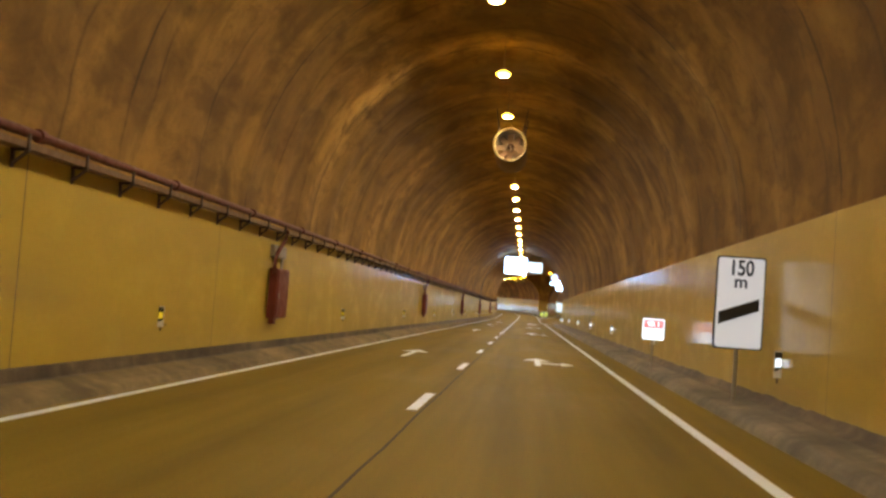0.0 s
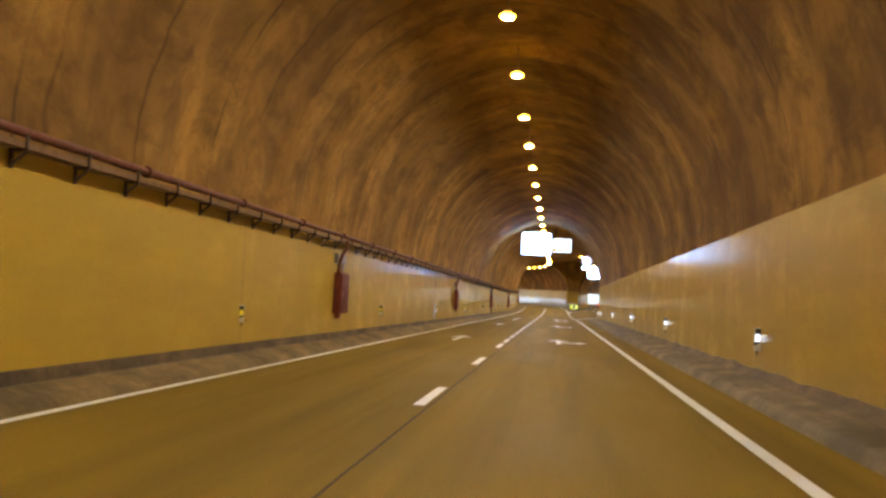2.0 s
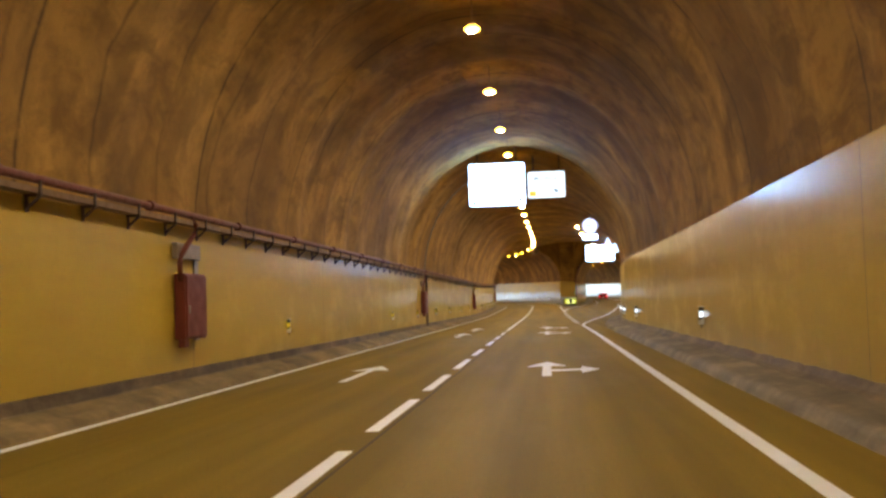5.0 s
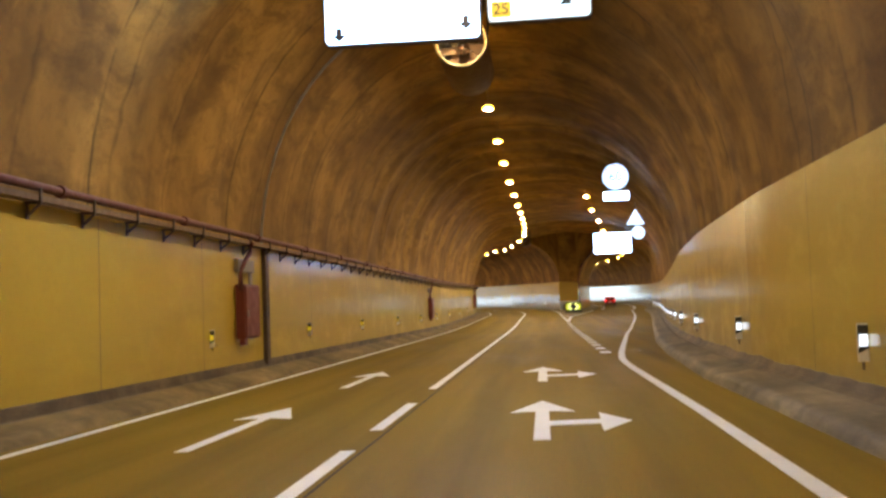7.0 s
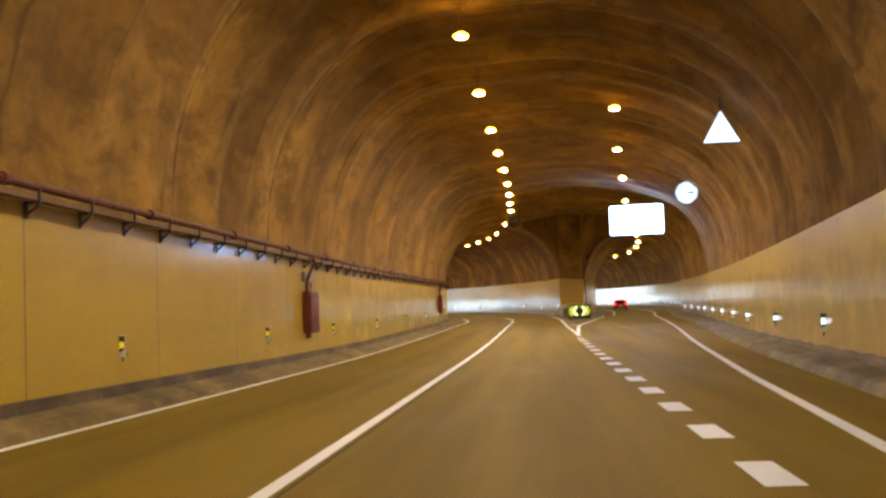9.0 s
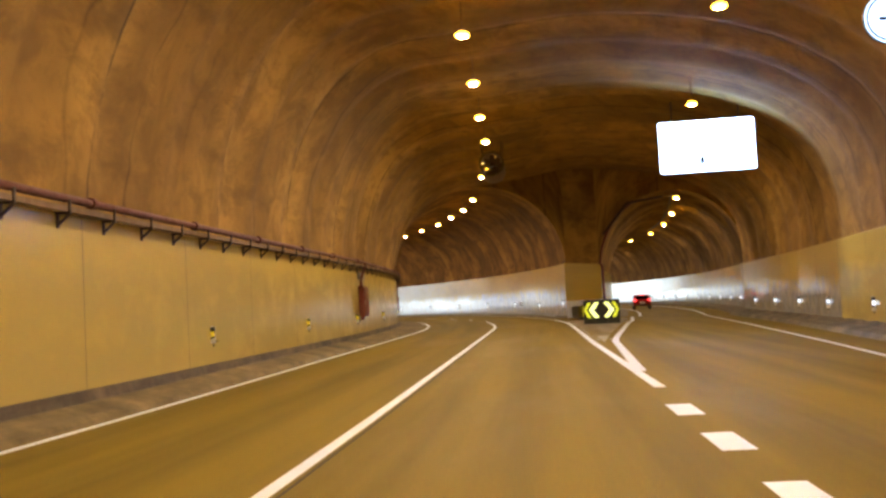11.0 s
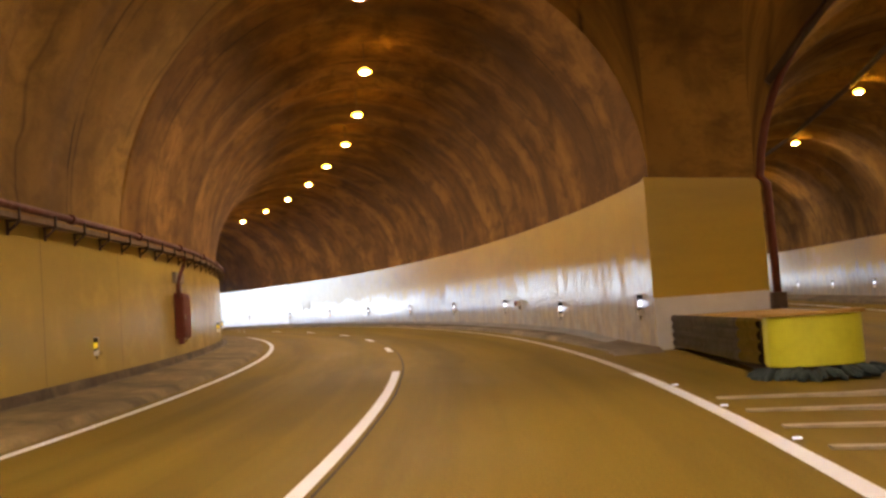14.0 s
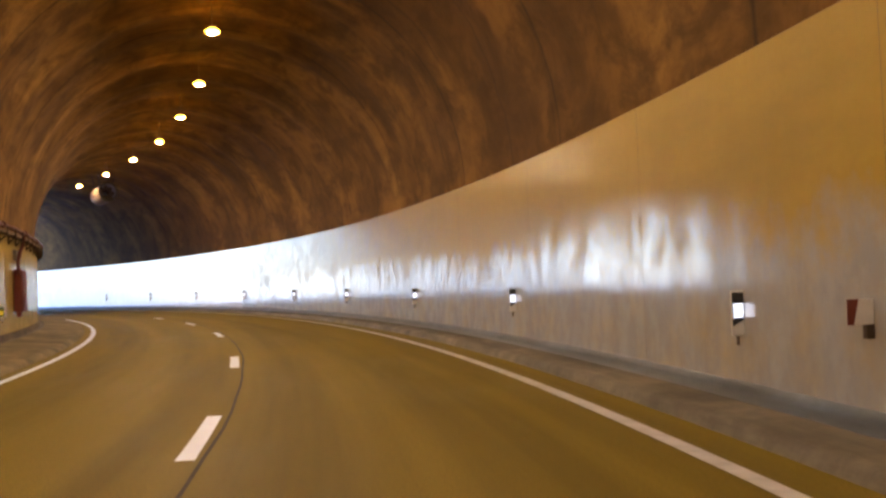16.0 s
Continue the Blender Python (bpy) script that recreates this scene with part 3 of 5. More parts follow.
footway("footway_slip", [[B(-0.5, u, BZ - 0.1) for u, z in bz]] + [[B(s, u, BZ + z) for u, z in bz] for s in b_s], [-0.5] + b_s, "grimy concrete footway along the slip road")
bz = ((-3.6, 0), (-3.63, 0.13), (-3.7, 0.15), (-4.2, 0.2), (-INNER_W - 0.02, 0.3))
footway("footway_slip_inner", [[B(-0.5, u, BZ - 0.1) for u, z in bz]] + [[B(s, u, BZ + z) for u, z in bz] for s in b_s], [-0.5] + b_s, "grimy concrete footway along the slip road")

# ---- structure: walls, in cast lengths with joints ----


def wall_lengths(name, label, starts, point, base, top, mat_of, thick=0.12, wide=(), thin=0.012):
    """point(s, d, z): d metres behind the face. Every cast length is a panel of its own."""
    w = tagged(empty(name), label, "wall", kind="structure")
    def gap(v):
        return 0.15 if any(abs(v - q) < 0.2 for q in wide) else thin

    for a, b in zip(starts, starts[1:]):
        ss = span(a + gap(a), b - gap(b), 1.5)
        rws = []
        for s in ss:
            z0, z1 = base(s), top(s)
            zz = [z0 + (z1 - z0) * k / 4 for k in range(5)]
            rws.append([point(s, thick, z0 - 0.3)] + [point(s, 0.0, z0 - 0.3)] + [point(s, 0.0, z) for z in zz] + [point(s, 0.02, z1 + 0.02), point(s, thick + 0.25, z1 + 0.03)])
        loft("panel", rws, ss, mat_of(a), w)
        zz = [base(b) - 0.3 + (top(b) - base(b) + 0.3) * k / 2 for k in range(3)]
        loft("joint", [[point(q, 0.012, z) for z in zz] for q in (b - 0.2, b, b + 0.2)], [0, 0.1, 0.2], JOINT, w)
    return w


def cuts(a, b, step):
    return span(a, b, step)


wall_lengths("wall_left", "cream painted concrete tunnel wall, streaked and glossy", [-60 + 12.1 * k for k in range(7)] + [21.0, 30.3, 42.3, 54.3, 66.3, 78.2, 90.2, 102.2, 114.2, 123.0] + cuts(132, 252, 5.0) + cuts(s_of_y(HEAD), PORTAL, 6.0)[1:],
             lambda s, d, z: P(s, u_left(s) - d, z), lambda s: 0.28, lambda s: 2.95, lambda a: WALL if a < 187 else WALL_FORK if a < 330 else WALL_DAYLIT, wide=(90.2,))
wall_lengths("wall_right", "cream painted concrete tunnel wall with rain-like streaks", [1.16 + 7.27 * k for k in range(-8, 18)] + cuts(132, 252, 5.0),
             lambda s, d, z: Vector((x_right(s) + d, s, z + fall(x_right(s), s))), lambda s: 0.22, lambda s: 3.22, lambda a: WALL_DARKER if a < 136 else WALL_FORK if a < 221 else WALL_BEND)
# edge of the daylit stretch, drawn by a change of material
S_DAYLIT = 319.5


def outer_point(s, d, z):
    return P(s, UWR + d, z)


wall_lengths("wall_bend", "glossy painted wall of the outer bend, daylight sheen tinted pale", [s_of_y(HEAD, UWR) - 0.04] + cuts(262, S_DAYLIT, 5.75) + cuts(S_DAYLIT, PORTAL + 2, 12.0)[1:],
             outer_point, lambda s: 0.29, lambda s: 3.45, lambda a: WALL_BEND if a < S_DAYLIT - 1 else WALL_DAYLIT, thin=0.004)
wall_lengths("wall_slip_outer", "glossy painted wall of the slip road, daylight sheen tinted pale", cuts(0.05, 150, 12.0),
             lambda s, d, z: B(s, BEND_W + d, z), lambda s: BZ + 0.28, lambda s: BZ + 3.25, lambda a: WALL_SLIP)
wall_lengths("wall_slip_inner", "cream painted wall of the slip road", cuts(0.05, 150, 12.0),
             lambda s, d, z: B(s, -INNER_W - d, z), lambda s: BZ + 0.28, lambda s: BZ + 3.25, lambda a: WALL)
XPL, XPR = head_u(UWR, 0).x, 4.5
bm = bmesh.new()
v = [bm.verts.new(p) for p in ((XPL, HEAD - 0.02, -0.4), (XPR, HEAD - 0.02, -0.4), (XPR, HEAD - 0.02, 3.32), (XPL, HEAD - 0.02, 3.52),
                               (XPL, HEAD + 0.6, -0.4), (XPR, HEAD + 0.6, -0.4), (XPR, HEAD + 0.6, 3.32), (XPL, HEAD + 0.6, 3.52))]
for q in ((0, 1, 2, 3), (1, 5, 6, 2), (3, 2, 6, 7), (4, 0, 3, 7)):
    bm.faces.new([v[i] for i in q])
uvl = bm.loops.layers.uv.new("UVMap")
for f in bm.faces:
    for lo in f.loops:
        lo[uvl].uv = (lo.vert.co.x + lo.vert.co.y, lo.vert.co.z)
tagged(part("wall_pier", bm, WALL), "blunt cream painted pier end between the two tunnels", "wall", kind="structure")

# ---- structure: vault ----
NA = 30
CROWN = 8.85


def arch(xl, xr, zl, zr, crown):
    pts = []
    for k in range(NA + 1):
        a = math.pi * (1 - k / NA)
        f = k / NA
        z0 = zl + (zr - zl) * f
        pts.append(((xl + xr) / 2 + (xr - xl) / 2 * math.cos(a), z0 + (crown - z0) * math.sin(a) ** 0.95))
    return pts


def rough(p, amp=0.05):
    n = noise.noise(Vector((p.x * 0.28, p.y * 0.5, p.z * 0.28))) + 0.5 * noise.noise(p * 0.9)
    return n * amp


def ring(v, amp):
    """Rounds of sprayed concrete: the lining swells along each round and steps back at its end."""
    swell = noise.noise(Vector((v * 0.42, 3.1, 0))) + 0.6 * noise.noise(Vector((v * 0.95, 7.7, 0)))
    f = (v / 3.3 + 0.25 * noise.noise(Vector((v * 0.2, 0, 1.7)))) % 1.0
    return amp * (0.6 * swell + 0.9 * (f - 0.5) * min(1.0, (1.0 - f) * 7))


def hall_arch(y):
    """The near side keeps the shape of the running tunnel; the far side widens with the slip lane."""
    xl, xr = x_left(y) - 0.14, x_right(y) + 0.1
    wide = max(0.0, (xr - xl) / 2 - 5.3)
    xc = lerp_table(y, [136, 252], [-1.25, -3.1])
    zl, zr = 2.85, 3.05 + fall(xr, y)
    pts = []
    for k in range(NA + 1):
        f = k / NA
        if f <= 0.5:
            q = math.cos(math.pi * f)
            pts.append((xc - (xc - xl) * q, zl + (CROWN - zl) * math.sin(math.pi * f) ** 0.95))
        else:
            q = -math.cos(math.pi * f)
            x = xc + (xr - xc) * q
            n = 2.05 + 0.28 * min(wide, 4.0)
            h = (1 - q ** n) ** (1 / n) if q < 1 else 0.0
            crown = CROWN + 0.14 * wide * smooth(q / 0.4)
            pts.append((x, zr + (crown - zr) * h))
    return pts


S_VAULT = span(-60, HEAD, 0.5)
rows = []
for y in S_VAULT:
    r = []
    for x, z in hall_arch(y):
        q = Vector((x, y, z))
        d = (rough(q) - ring(y, 0.08 + 0.24 * smooth((y - 140) / 30) * smooth((z - 3.2) / 1.8))) * smooth((HEAD - y) / 5)
        out = Vector((x + 1.2, 0, max(0.0, z - 3.2) * 1.2))
        r.append(q + out.normalized() * d)
    rows.append(r)
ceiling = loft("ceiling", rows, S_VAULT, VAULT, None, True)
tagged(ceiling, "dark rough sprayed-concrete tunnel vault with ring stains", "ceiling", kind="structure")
MAIN_ARCH = arch(-5.7, 5.42, 2.85, 3.3, CROWN)
s_v = [s_of_y(HEAD)] + span(s_of_y(HEAD) + 0.6, PORTAL, 0.6)
rows = []
for s in s_v:
    r = []
    for u, z in MAIN_ARCH:
        q = head_u(u, z) if s == s_v[0] else P(s, u, z)
        r.append(q + Vector((0, 0, (rough(q) - ring(s, 0.14) * (z - 2.85) / 5) * smooth((s - s_v[0]) / 5))))
    rows.append(r)
tagged(loft("ceiling_bend", rows, s_v, VAULT_BEND, None, True), "dark sprayed-concrete vault of the curving tunnel", "ceiling", kind="structure")
SLIP_ARCH = arch(-INNER_W - 0.1, BEND_W + 0.1, BZ + 3.05, BZ + 3.05, 7.9)
b_v = span(0, 150, 0.6)
rows = []
for s in b_v:
    r = []
    for u, z in SLIP_ARCH:
        q = Vector((BX + u, HEAD, z)) if s == 0 else B(s, u, z)
        r.append(q + Vector((0, 0, (rough(q, 0.16) - ring(s, 0.36) * (z - 2.7) / 5) * smooth(s / 5))))
    rows.append(r)
tagged(loft("ceiling_slip", rows, b_v, VAULT, None, True), "rough brown sprayed-concrete vault of the slip tunnel", "ceiling", kind="structure")

# head wall above and between the two tunnel mouths
big = hall_arch(HEAD)
main_mouth = [(head_u(u, z).x, z) for u, z in MAIN_ARCH]
slip_mouth = [(BX + u, z) for u, z in SLIP_ARCH]


def height(prof, x):
    xs, zs = [p[0] for p in prof], [p[1] for p in prof]
    if x < xs[0] or x > xs[-1]:
        return None
    return float(np.interp(x, xs, zs))


hw_x = sorted(set(span(big[0][0] - 1.6, big[-1][0] + 0.6, 0.12) + [p[0] for p in main_mouth] + [p[0] for p in slip_mouth] + [main_mouth[0][0] - 1e-3, main_mouth[-1][0] + 1e-3, slip_mouth[0][0] - 1e-3, slip_mouth[-1][0] + 1e-3]))
rows = []
for x in hw_x:
    low = height(main_mouth, x)
    if low is None:
        low = height(slip_mouth, x)
    if low is None:
        low = -0.6
    bz = height(big, x) or 3.0
    if bz > low:
        low, top = low - 0.05, bz + 0.25
    else:
        low, top = bz + 0.01, low + 0.25
    rows.append([Vector((x, HEAD, low + (top - low) * k / 4 + 0.0)) for k in range(5)])
hw = loft("wall_head", rows, hw_x, VAULT)
tagged(hw, "rough concrete head wall over the tunnel fork", "wall", kind="structure")
# closing wall far behind the start of the drive
bm = bmesh.new()
box(bm, -1.2, -60.3, 4, 14, 0.5, 10)
tagged(part("wall_back", bm, VAULT), "plain concrete closing the tunnel behind", "wall", kind="structure")

# ---- road markings ----
LZ = 0.006


def strip(name, pts_fn, a, b, w, step=2.0, parent=None, lift=LZ, mat=None):
    """A painted strip along a line: pts_fn(s, offset) gives a point."""
    ss = span(a, b, step)
    bm = bmesh.new()
    vs = []
    for s in ss:
        p, q = pts_fn(s, -w / 2), pts_fn(s, w / 2)
        vs.append((bm.verts.new(p + Vector((0, 0, lift))), bm.verts.new(q + Vector((0, 0, lift)))))
    for (p, q), (r, t) in zip(vs, vs[1:]):
        bm.faces.new((p, q, t, r))
    return part(name, bm, mat or PAINT, parent or road)


def along_u(u):
    return lambda s, o: P(s, (u(s) if callable(u) else u) + o, 0.0)


U_LL = lambda s: lerp_table(s, [112, 130, 165, 185, 232, 262], [-3.74, -3.685, -3.70, -3.74, -3.74, -3.62])
U_RL = lambda s: lerp_table(s, [231, 262], [3.66, 3.87])
strip("edge_line", along_u(U_LL), -40, PORTAL, 0.15)
strip("centre_line", along_u(0.015), 135.3, s_of_y(250.6), 0.145, 1.5)
strip("edge_line", along_u(U_RL), 213.0, 246.0, 0.17, 1.5)
strip("edge_line", along_u(U_RL), 246.0, PORTAL, 0.16, 1.5, mat=DUSTYPAINT)


def right_line_x(y):
    return lerp_table(y, [-40, 118, 130, 139, 142, 144.3, 147.9, 156.3, 169, 178, 192, 210, 230, 244, 252], [2.12, 2.14, 2.15, 2.07, 2.06, 2.13, 2.37, 3.06, 4.1, 4.95, 6.2, 7.85, 9.45, 10.4, 10.9])


def slip_line(s, o):
    x = right_line_x(s) + o
    return Vector((x, s, fall(x, s)))


strip("edge_line", slip_line, -40, 252, 0.175, 1.5)
strip("edge_line", lambda s, o: B(s, 1.6 + o, BZ), 0.5, 148, 0.18)
strip("edge_line", lambda s, o: B(s, -2.7 + o, BZ), 0.5, 148, 0.15)


def gore_right_x(y):
    return lerp_table(y, [200.5, 213.5, 216, 219.7, 222.3, 224.7, 230.5, 234, 241, 251], [2.05, 2.52, 2.74, 3.09, 3.38, 3.62, 4.2, 4.55, 5.4, 6.2])


strip("gore_line", lambda s, o: P(s, 0, 0) + Vector((lerp_table(s, [197, 213], [3.80, 3.66]) + o, 0, 0)), 197, 213, 0.17, 1.0)
strip("gore_line", lambda s, o: Vector((gore_right_x(s) + o, s, fall(gore_right_x(s), s))), 200.5, 250, 0.2, 1.0)
dashes = [(-17.6, -14.6), (-6.6, -3.6), (4.3, 7.4), (15.3, 18.4), (26.2, 29.3), (36.7, 39.7), (47.1, 50.3), (57.3, 60.6), (67.1, 70.6), (72.0, 75.9), (77.5, 81.4),
          (83.3, 87.0), (88.9, 92.8), (94.4, 98.4), (100.0, 103.8), (105.7, 109.5), (111.4, 115.2), (118.0, 121.8), (123.5, 127.1), (128.9, 132.5)]
for a, b in dashes:
    strip("dash", along_u(0.0), a, b, 0.16, 4.0)
for y in (259.3, 268.7, 278.3, 289.7, 300.0, 309.4):
    s = s_of_y(y)
    strip("dash", along_u(0.0), s, s + 3.0, 0.16, 1.5)
for k in range(1, 18):
    y = 144.5 + 2.865 * k
    strip("gore_dash", lambda s, o: Vector((1.92 + o, s, 0)), y, y + 1.25, 0.3, 2.0)


def arrow_mesh(kind):
    bm = bmesh.new()
    if kind == "ahead":
        extrude_poly(bm, [(-0.075, -5.0), (0.075, -5.0), (0.075, -1.55), (0.40, -1.7), (0.0, 0.0), (-0.40, -1.7), (-0.075, -1.55)], 0.003, 0.008)
    else:
        extrude_poly(bm, [(-0.09, -4.7), (0.09, -4.7), (0.09, -3.35), (0.68, -3.25), (0.68, -4.0), (1.06, -3.0), (0.72, -1.95), (0.70, -2.75), (0.09, -2.85),
                          (0.09, -1.6), (0.42, -1.7), (0.0, 0.0), (-0.42, -1.7), (-0.09, -1.6)], 0.003, 0.008)
    me = bpy.data.meshes.new("road_arrow")
    bm.to_mesh(me)
    bm.free()
    me.materials.append(PAINT)
    return me


AHEAD, FORK = arrow_mesh("ahead"), arrow_mesh("fork")
for y in (35.7, 77.3, 107.5, 132.3, 141.2):
    a = new("road_arrow", AHEAD)
    a.location = (lerp_table(y, [120, 132, 141], [-3.67, -3.6, -3.53]), y, 0)
    tagged(a, "worn white painted arrow pointing straight ahead", "road marking", "lane arrows")
    a = new("road_arrow", FORK)
    a.location = (0.14, y, 0)
    tagged(a, "white painted arrow ahead with a branching side arrow", "road marking", "lane arrows")
bm = bmesh.new()
vs = [(bm.verts.new(P(s, 0.13 + 0.03 * noise.noise(Vector((s * 0.3, 0, 0))), 0.004)), bm.verts.new(P(s, 0.165 + 0.03 * noise.noise(Vector((s * 0.3, 0, 0))), 0.004))) for s in span(-40, PORTAL, 1.5)]
for (p, q), (r, t) in zip(vs, vs[1:]):
    bm.faces.new((p, q, t, r))
part("road_seam", bm, BITUMEN, road, "dark bitumen joint between the lanes")
# hatched nose in front of the fork
bm = bmesh.new()
extrude_poly(bm, [(2.18, 212.9), (2.64, 217.85), (2.19, 217.9)], 0.003, 0.009)
part("gore_nose", bm, WORNPAINT, road)
for k in range(18):
    y = 219.1 + 1.34 * k
    x0, x1 = 2.18 - max(0, (y - 231)) ** 2 / 324, gore_right_x(y) - 0.3
    bm = bmesh.new()
    extrude_poly(bm, [(x0, y + 0.1), (0.6 * x0 + 0.4 * x1, y - 0.22), (x1, y - 0.18), (x1, y - 0.03), (0.6 * x0 + 0.4 * x1, y - 0.07), (x0, y + 0.25)], fall(x1, y) + 0.006, 0.012)
    part("hatch_bar", bm, WORNPAINT, road)


def stud_mesh():
    bm = bmesh.new()
    box(bm, 0, 0, 0.009, 0.075, 0.055, 0.016, 0.004)
    return bm


stud_bm = stud_mesh()
stud_me = bpy.data.meshes.new("road_stud")
stud_bm.to_mesh(stud_me)
stud_bm.free()
stud_me.materials.append(STUD)
for k in range(12):
    y = 214.8 + 2.62 * k
    for x in ([2.08] if k else [2.08, 2.5]):
        q = P(s_of_y(y), x - XC, 0)
        st = new("road_stud", stud_me)
        st.location = q
        tagged(st, "small white reflective stud on the asphalt", "road stud", "studs by the fork")

# ---- lamps ----


def lamp_proto():
    """A hot burner set flush in a ring of amber glass, under a small housing."""
    root = empty("ceiling_lamp")
    bm = bmesh.new()
    box(bm, 0, 0, 0.085, 0.2, 0.3, 0.06, 0.02)
    part("housing", bm, HOUSING, root)
    bm = bmesh.new()
    lathe(bm, [(0.11, -0.025), (0.125, -0.05), (0.155, -0.048), (0.185, -0.012), (0.18, 0.02), (0.14, 0.045), (0.001, 0.05)], 16)
    part("bowl", bm, BOWL, root, "glowing amber glass bowl", True)
    bm = bmesh.new()
    lathe(bm, [(0.001, -0.060), (0.06, -0.058), (0.1, -0.051), (0.112, -0.040)], 14)
    part("burner", bm, LENS, root, "white-hot sodium burner", True)
    for y in (-0.18, 0.18):
        bm = bmesh.new()
        box(bm, 0, y, 0.56, 0.016, 0.016, 0.8)
        part("stem", bm, TRAYSTEEL, root)
    tagged(root, "glowing amber sodium lamp hung under the vault", "lamp", "lamps along the crown")
    return root


lamp = lamp_proto()
main_y = [-6.6, 0.7, 8.0, 15.3, 22.7, 30.0, 36.6, 43.0, 50.4, 57.4, 63.9, 71.1, 78.1, 85.5, 93.1, 100.6, 108.4, 116.4, 124.2, 131.9, 139.0, 145.8, 152.6, 160.1, 166.9,
          174.7, 181.8, 189.0, 195.3, 201.6, 208.2, 214.4, 220.8, 227.0]
lamp_poses = [pose(-1.38 + 0.2 * smooth((y - 165) / 40) - 0.3 * smooth((y - 208) / 20), y, 8.02 if y < 130 else 8.08) for y in main_y]
for y, x in ((240.2, -2.3), (252.6, -3.5), (260.3, -4.64), (267.6, -6.1), (274.4, -7.75), (280.9, -9.85), (287.8, -12.2), (294.8, -15.0), (301.4, -18.05), (307.8, -21.4), (314, -25.2), (320, -29.3), (325.8, -33.6)):
    lamp_poses.append(pose(x, y, 8.02 if 250 < y < 262 else 8.08, 0, 0, turn_at(s_of_y(y))))
lamp_poses.append(pose(-1.73, 236.5, 8.1))
for x, y, z in ((3.2, 186.7, 8.25), (3.95, 196.3, 8.1), (4.95, 206.7, 7.95), (6.05, 219.3, 7.8), (7.1, 234.1, 7.3), (9.68, 253.0, 7.38), (11.18, 267.6, 7.38), (12.1, 281.0, 7.38), (12.5, 296, 7.38), (11.6, 309.8, 7.38), (9.5, 323, 7.38)):
    lamp_poses.append(pose(x, y, z, 0, 0, -5))
for s in (85, 98, 111, 124, 137):
    lamp_poses.append(pose(*B(s, 0.2, 7.38), 0, 0, math.degrees(s / BR) - 5))
lamp.matrix_world = lamp_poses[0]
for m in lamp_poses[1:]:
    copy_thing(lamp, m)

duct = tagged(empty("cable_duct"), "dark steel cable duct above the slip road lamps", "cable duct")
duct_pts = [Vector((4.75, 251.7, 5.2)), Vector((6.4, 251.6, 7.1))] + [m.translation + Vector((-0.28, 0, 0.22)) for m in lamp_poses if m.translation.x > 9.6 and m.translation.y < 300]
bm = bmesh.new()
tube(bm, duct_pts, 0.09, 6)
part("duct", bm, DARKSTEEL, duct, "", True)

# ---- jet fans under the crown ----


FANSTEEL = simple("polished_hub_steel", (0.45, 0.41, 0.34), 0.25, 1.0, 0.4)


def jet_fan():
    root = empty("jet_fan")
    bm = bmesh.new()
    r = 0.58
    lathe(bm, [(r - 0.06, 0.3), (r - 0.07, 0.05), (r - 0.02, -0.02), (r, 0.02), (r, 3.3), (r - 0.02, 3.36), (r - 0.07, 3.3)], 28, "y")
    part("casing", bm, TRAYSTEEL, root, "dusty brown casing", True)
    bm = bmesh.new()
    lathe(bm, [(r - 0.065, 0.0), (r - 0.04, -0.035), (r - 0.005, -0.04), (r + 0.015, -0.01), (r + 0.015, 0.1)], 28, "y")
    part("inlet_ring", bm, BRASS, root, "ochre painted inlet ring", True)
    bm = bmesh.new()
    lathe(bm, [(0.001, 0.5), (0.1, 0.55), (0.16, 0.7), (0.17, 2.6), (0.1, 2.8), (0.001, 2.82)], 14, "y")
    part("motor", bm, FANSTEEL, root, "bright steel motor hub", True)
    for k in range(8):
        a = k * math.tau / 8
        bm = bmesh.new()
        box(bm, 0, 0, 0.34, 0.26, 0.02, 0.36, 0, Matrix.Rotation(0.6, 4, "Z"))
        part("blade", bm, TRAYSTEEL, root, "", False, pose(0, 0.9, 0, 0, math.degrees(a), 0))
    for y in (0.6, 2.7):
        for sgn in (-1, 1):
            bm = bmesh.new()
            tube(bm, [Vector((sgn * 0.4, y, 0.4)), Vector((sgn * 0.55, y, 1.35))], 0.025, 6)
            part("hanger", bm, DARKSTEEL, root)
    tagged(root, "dusty brown cylindrical jet fan hung under the vault", "fan", "jet fans")
    return root


fan = jet_fan()
fan.matrix_world = pose(-1.26, 37.5, 7.2)
copy_thing(fan, pose(-1.36, 139.7, 7.22))
copy_thing(fan, pose(-1.46, 232.6, 7.84))
copy_thing(fan, pose(-31.6, 325.5, 7.6, 0, 0, 33))

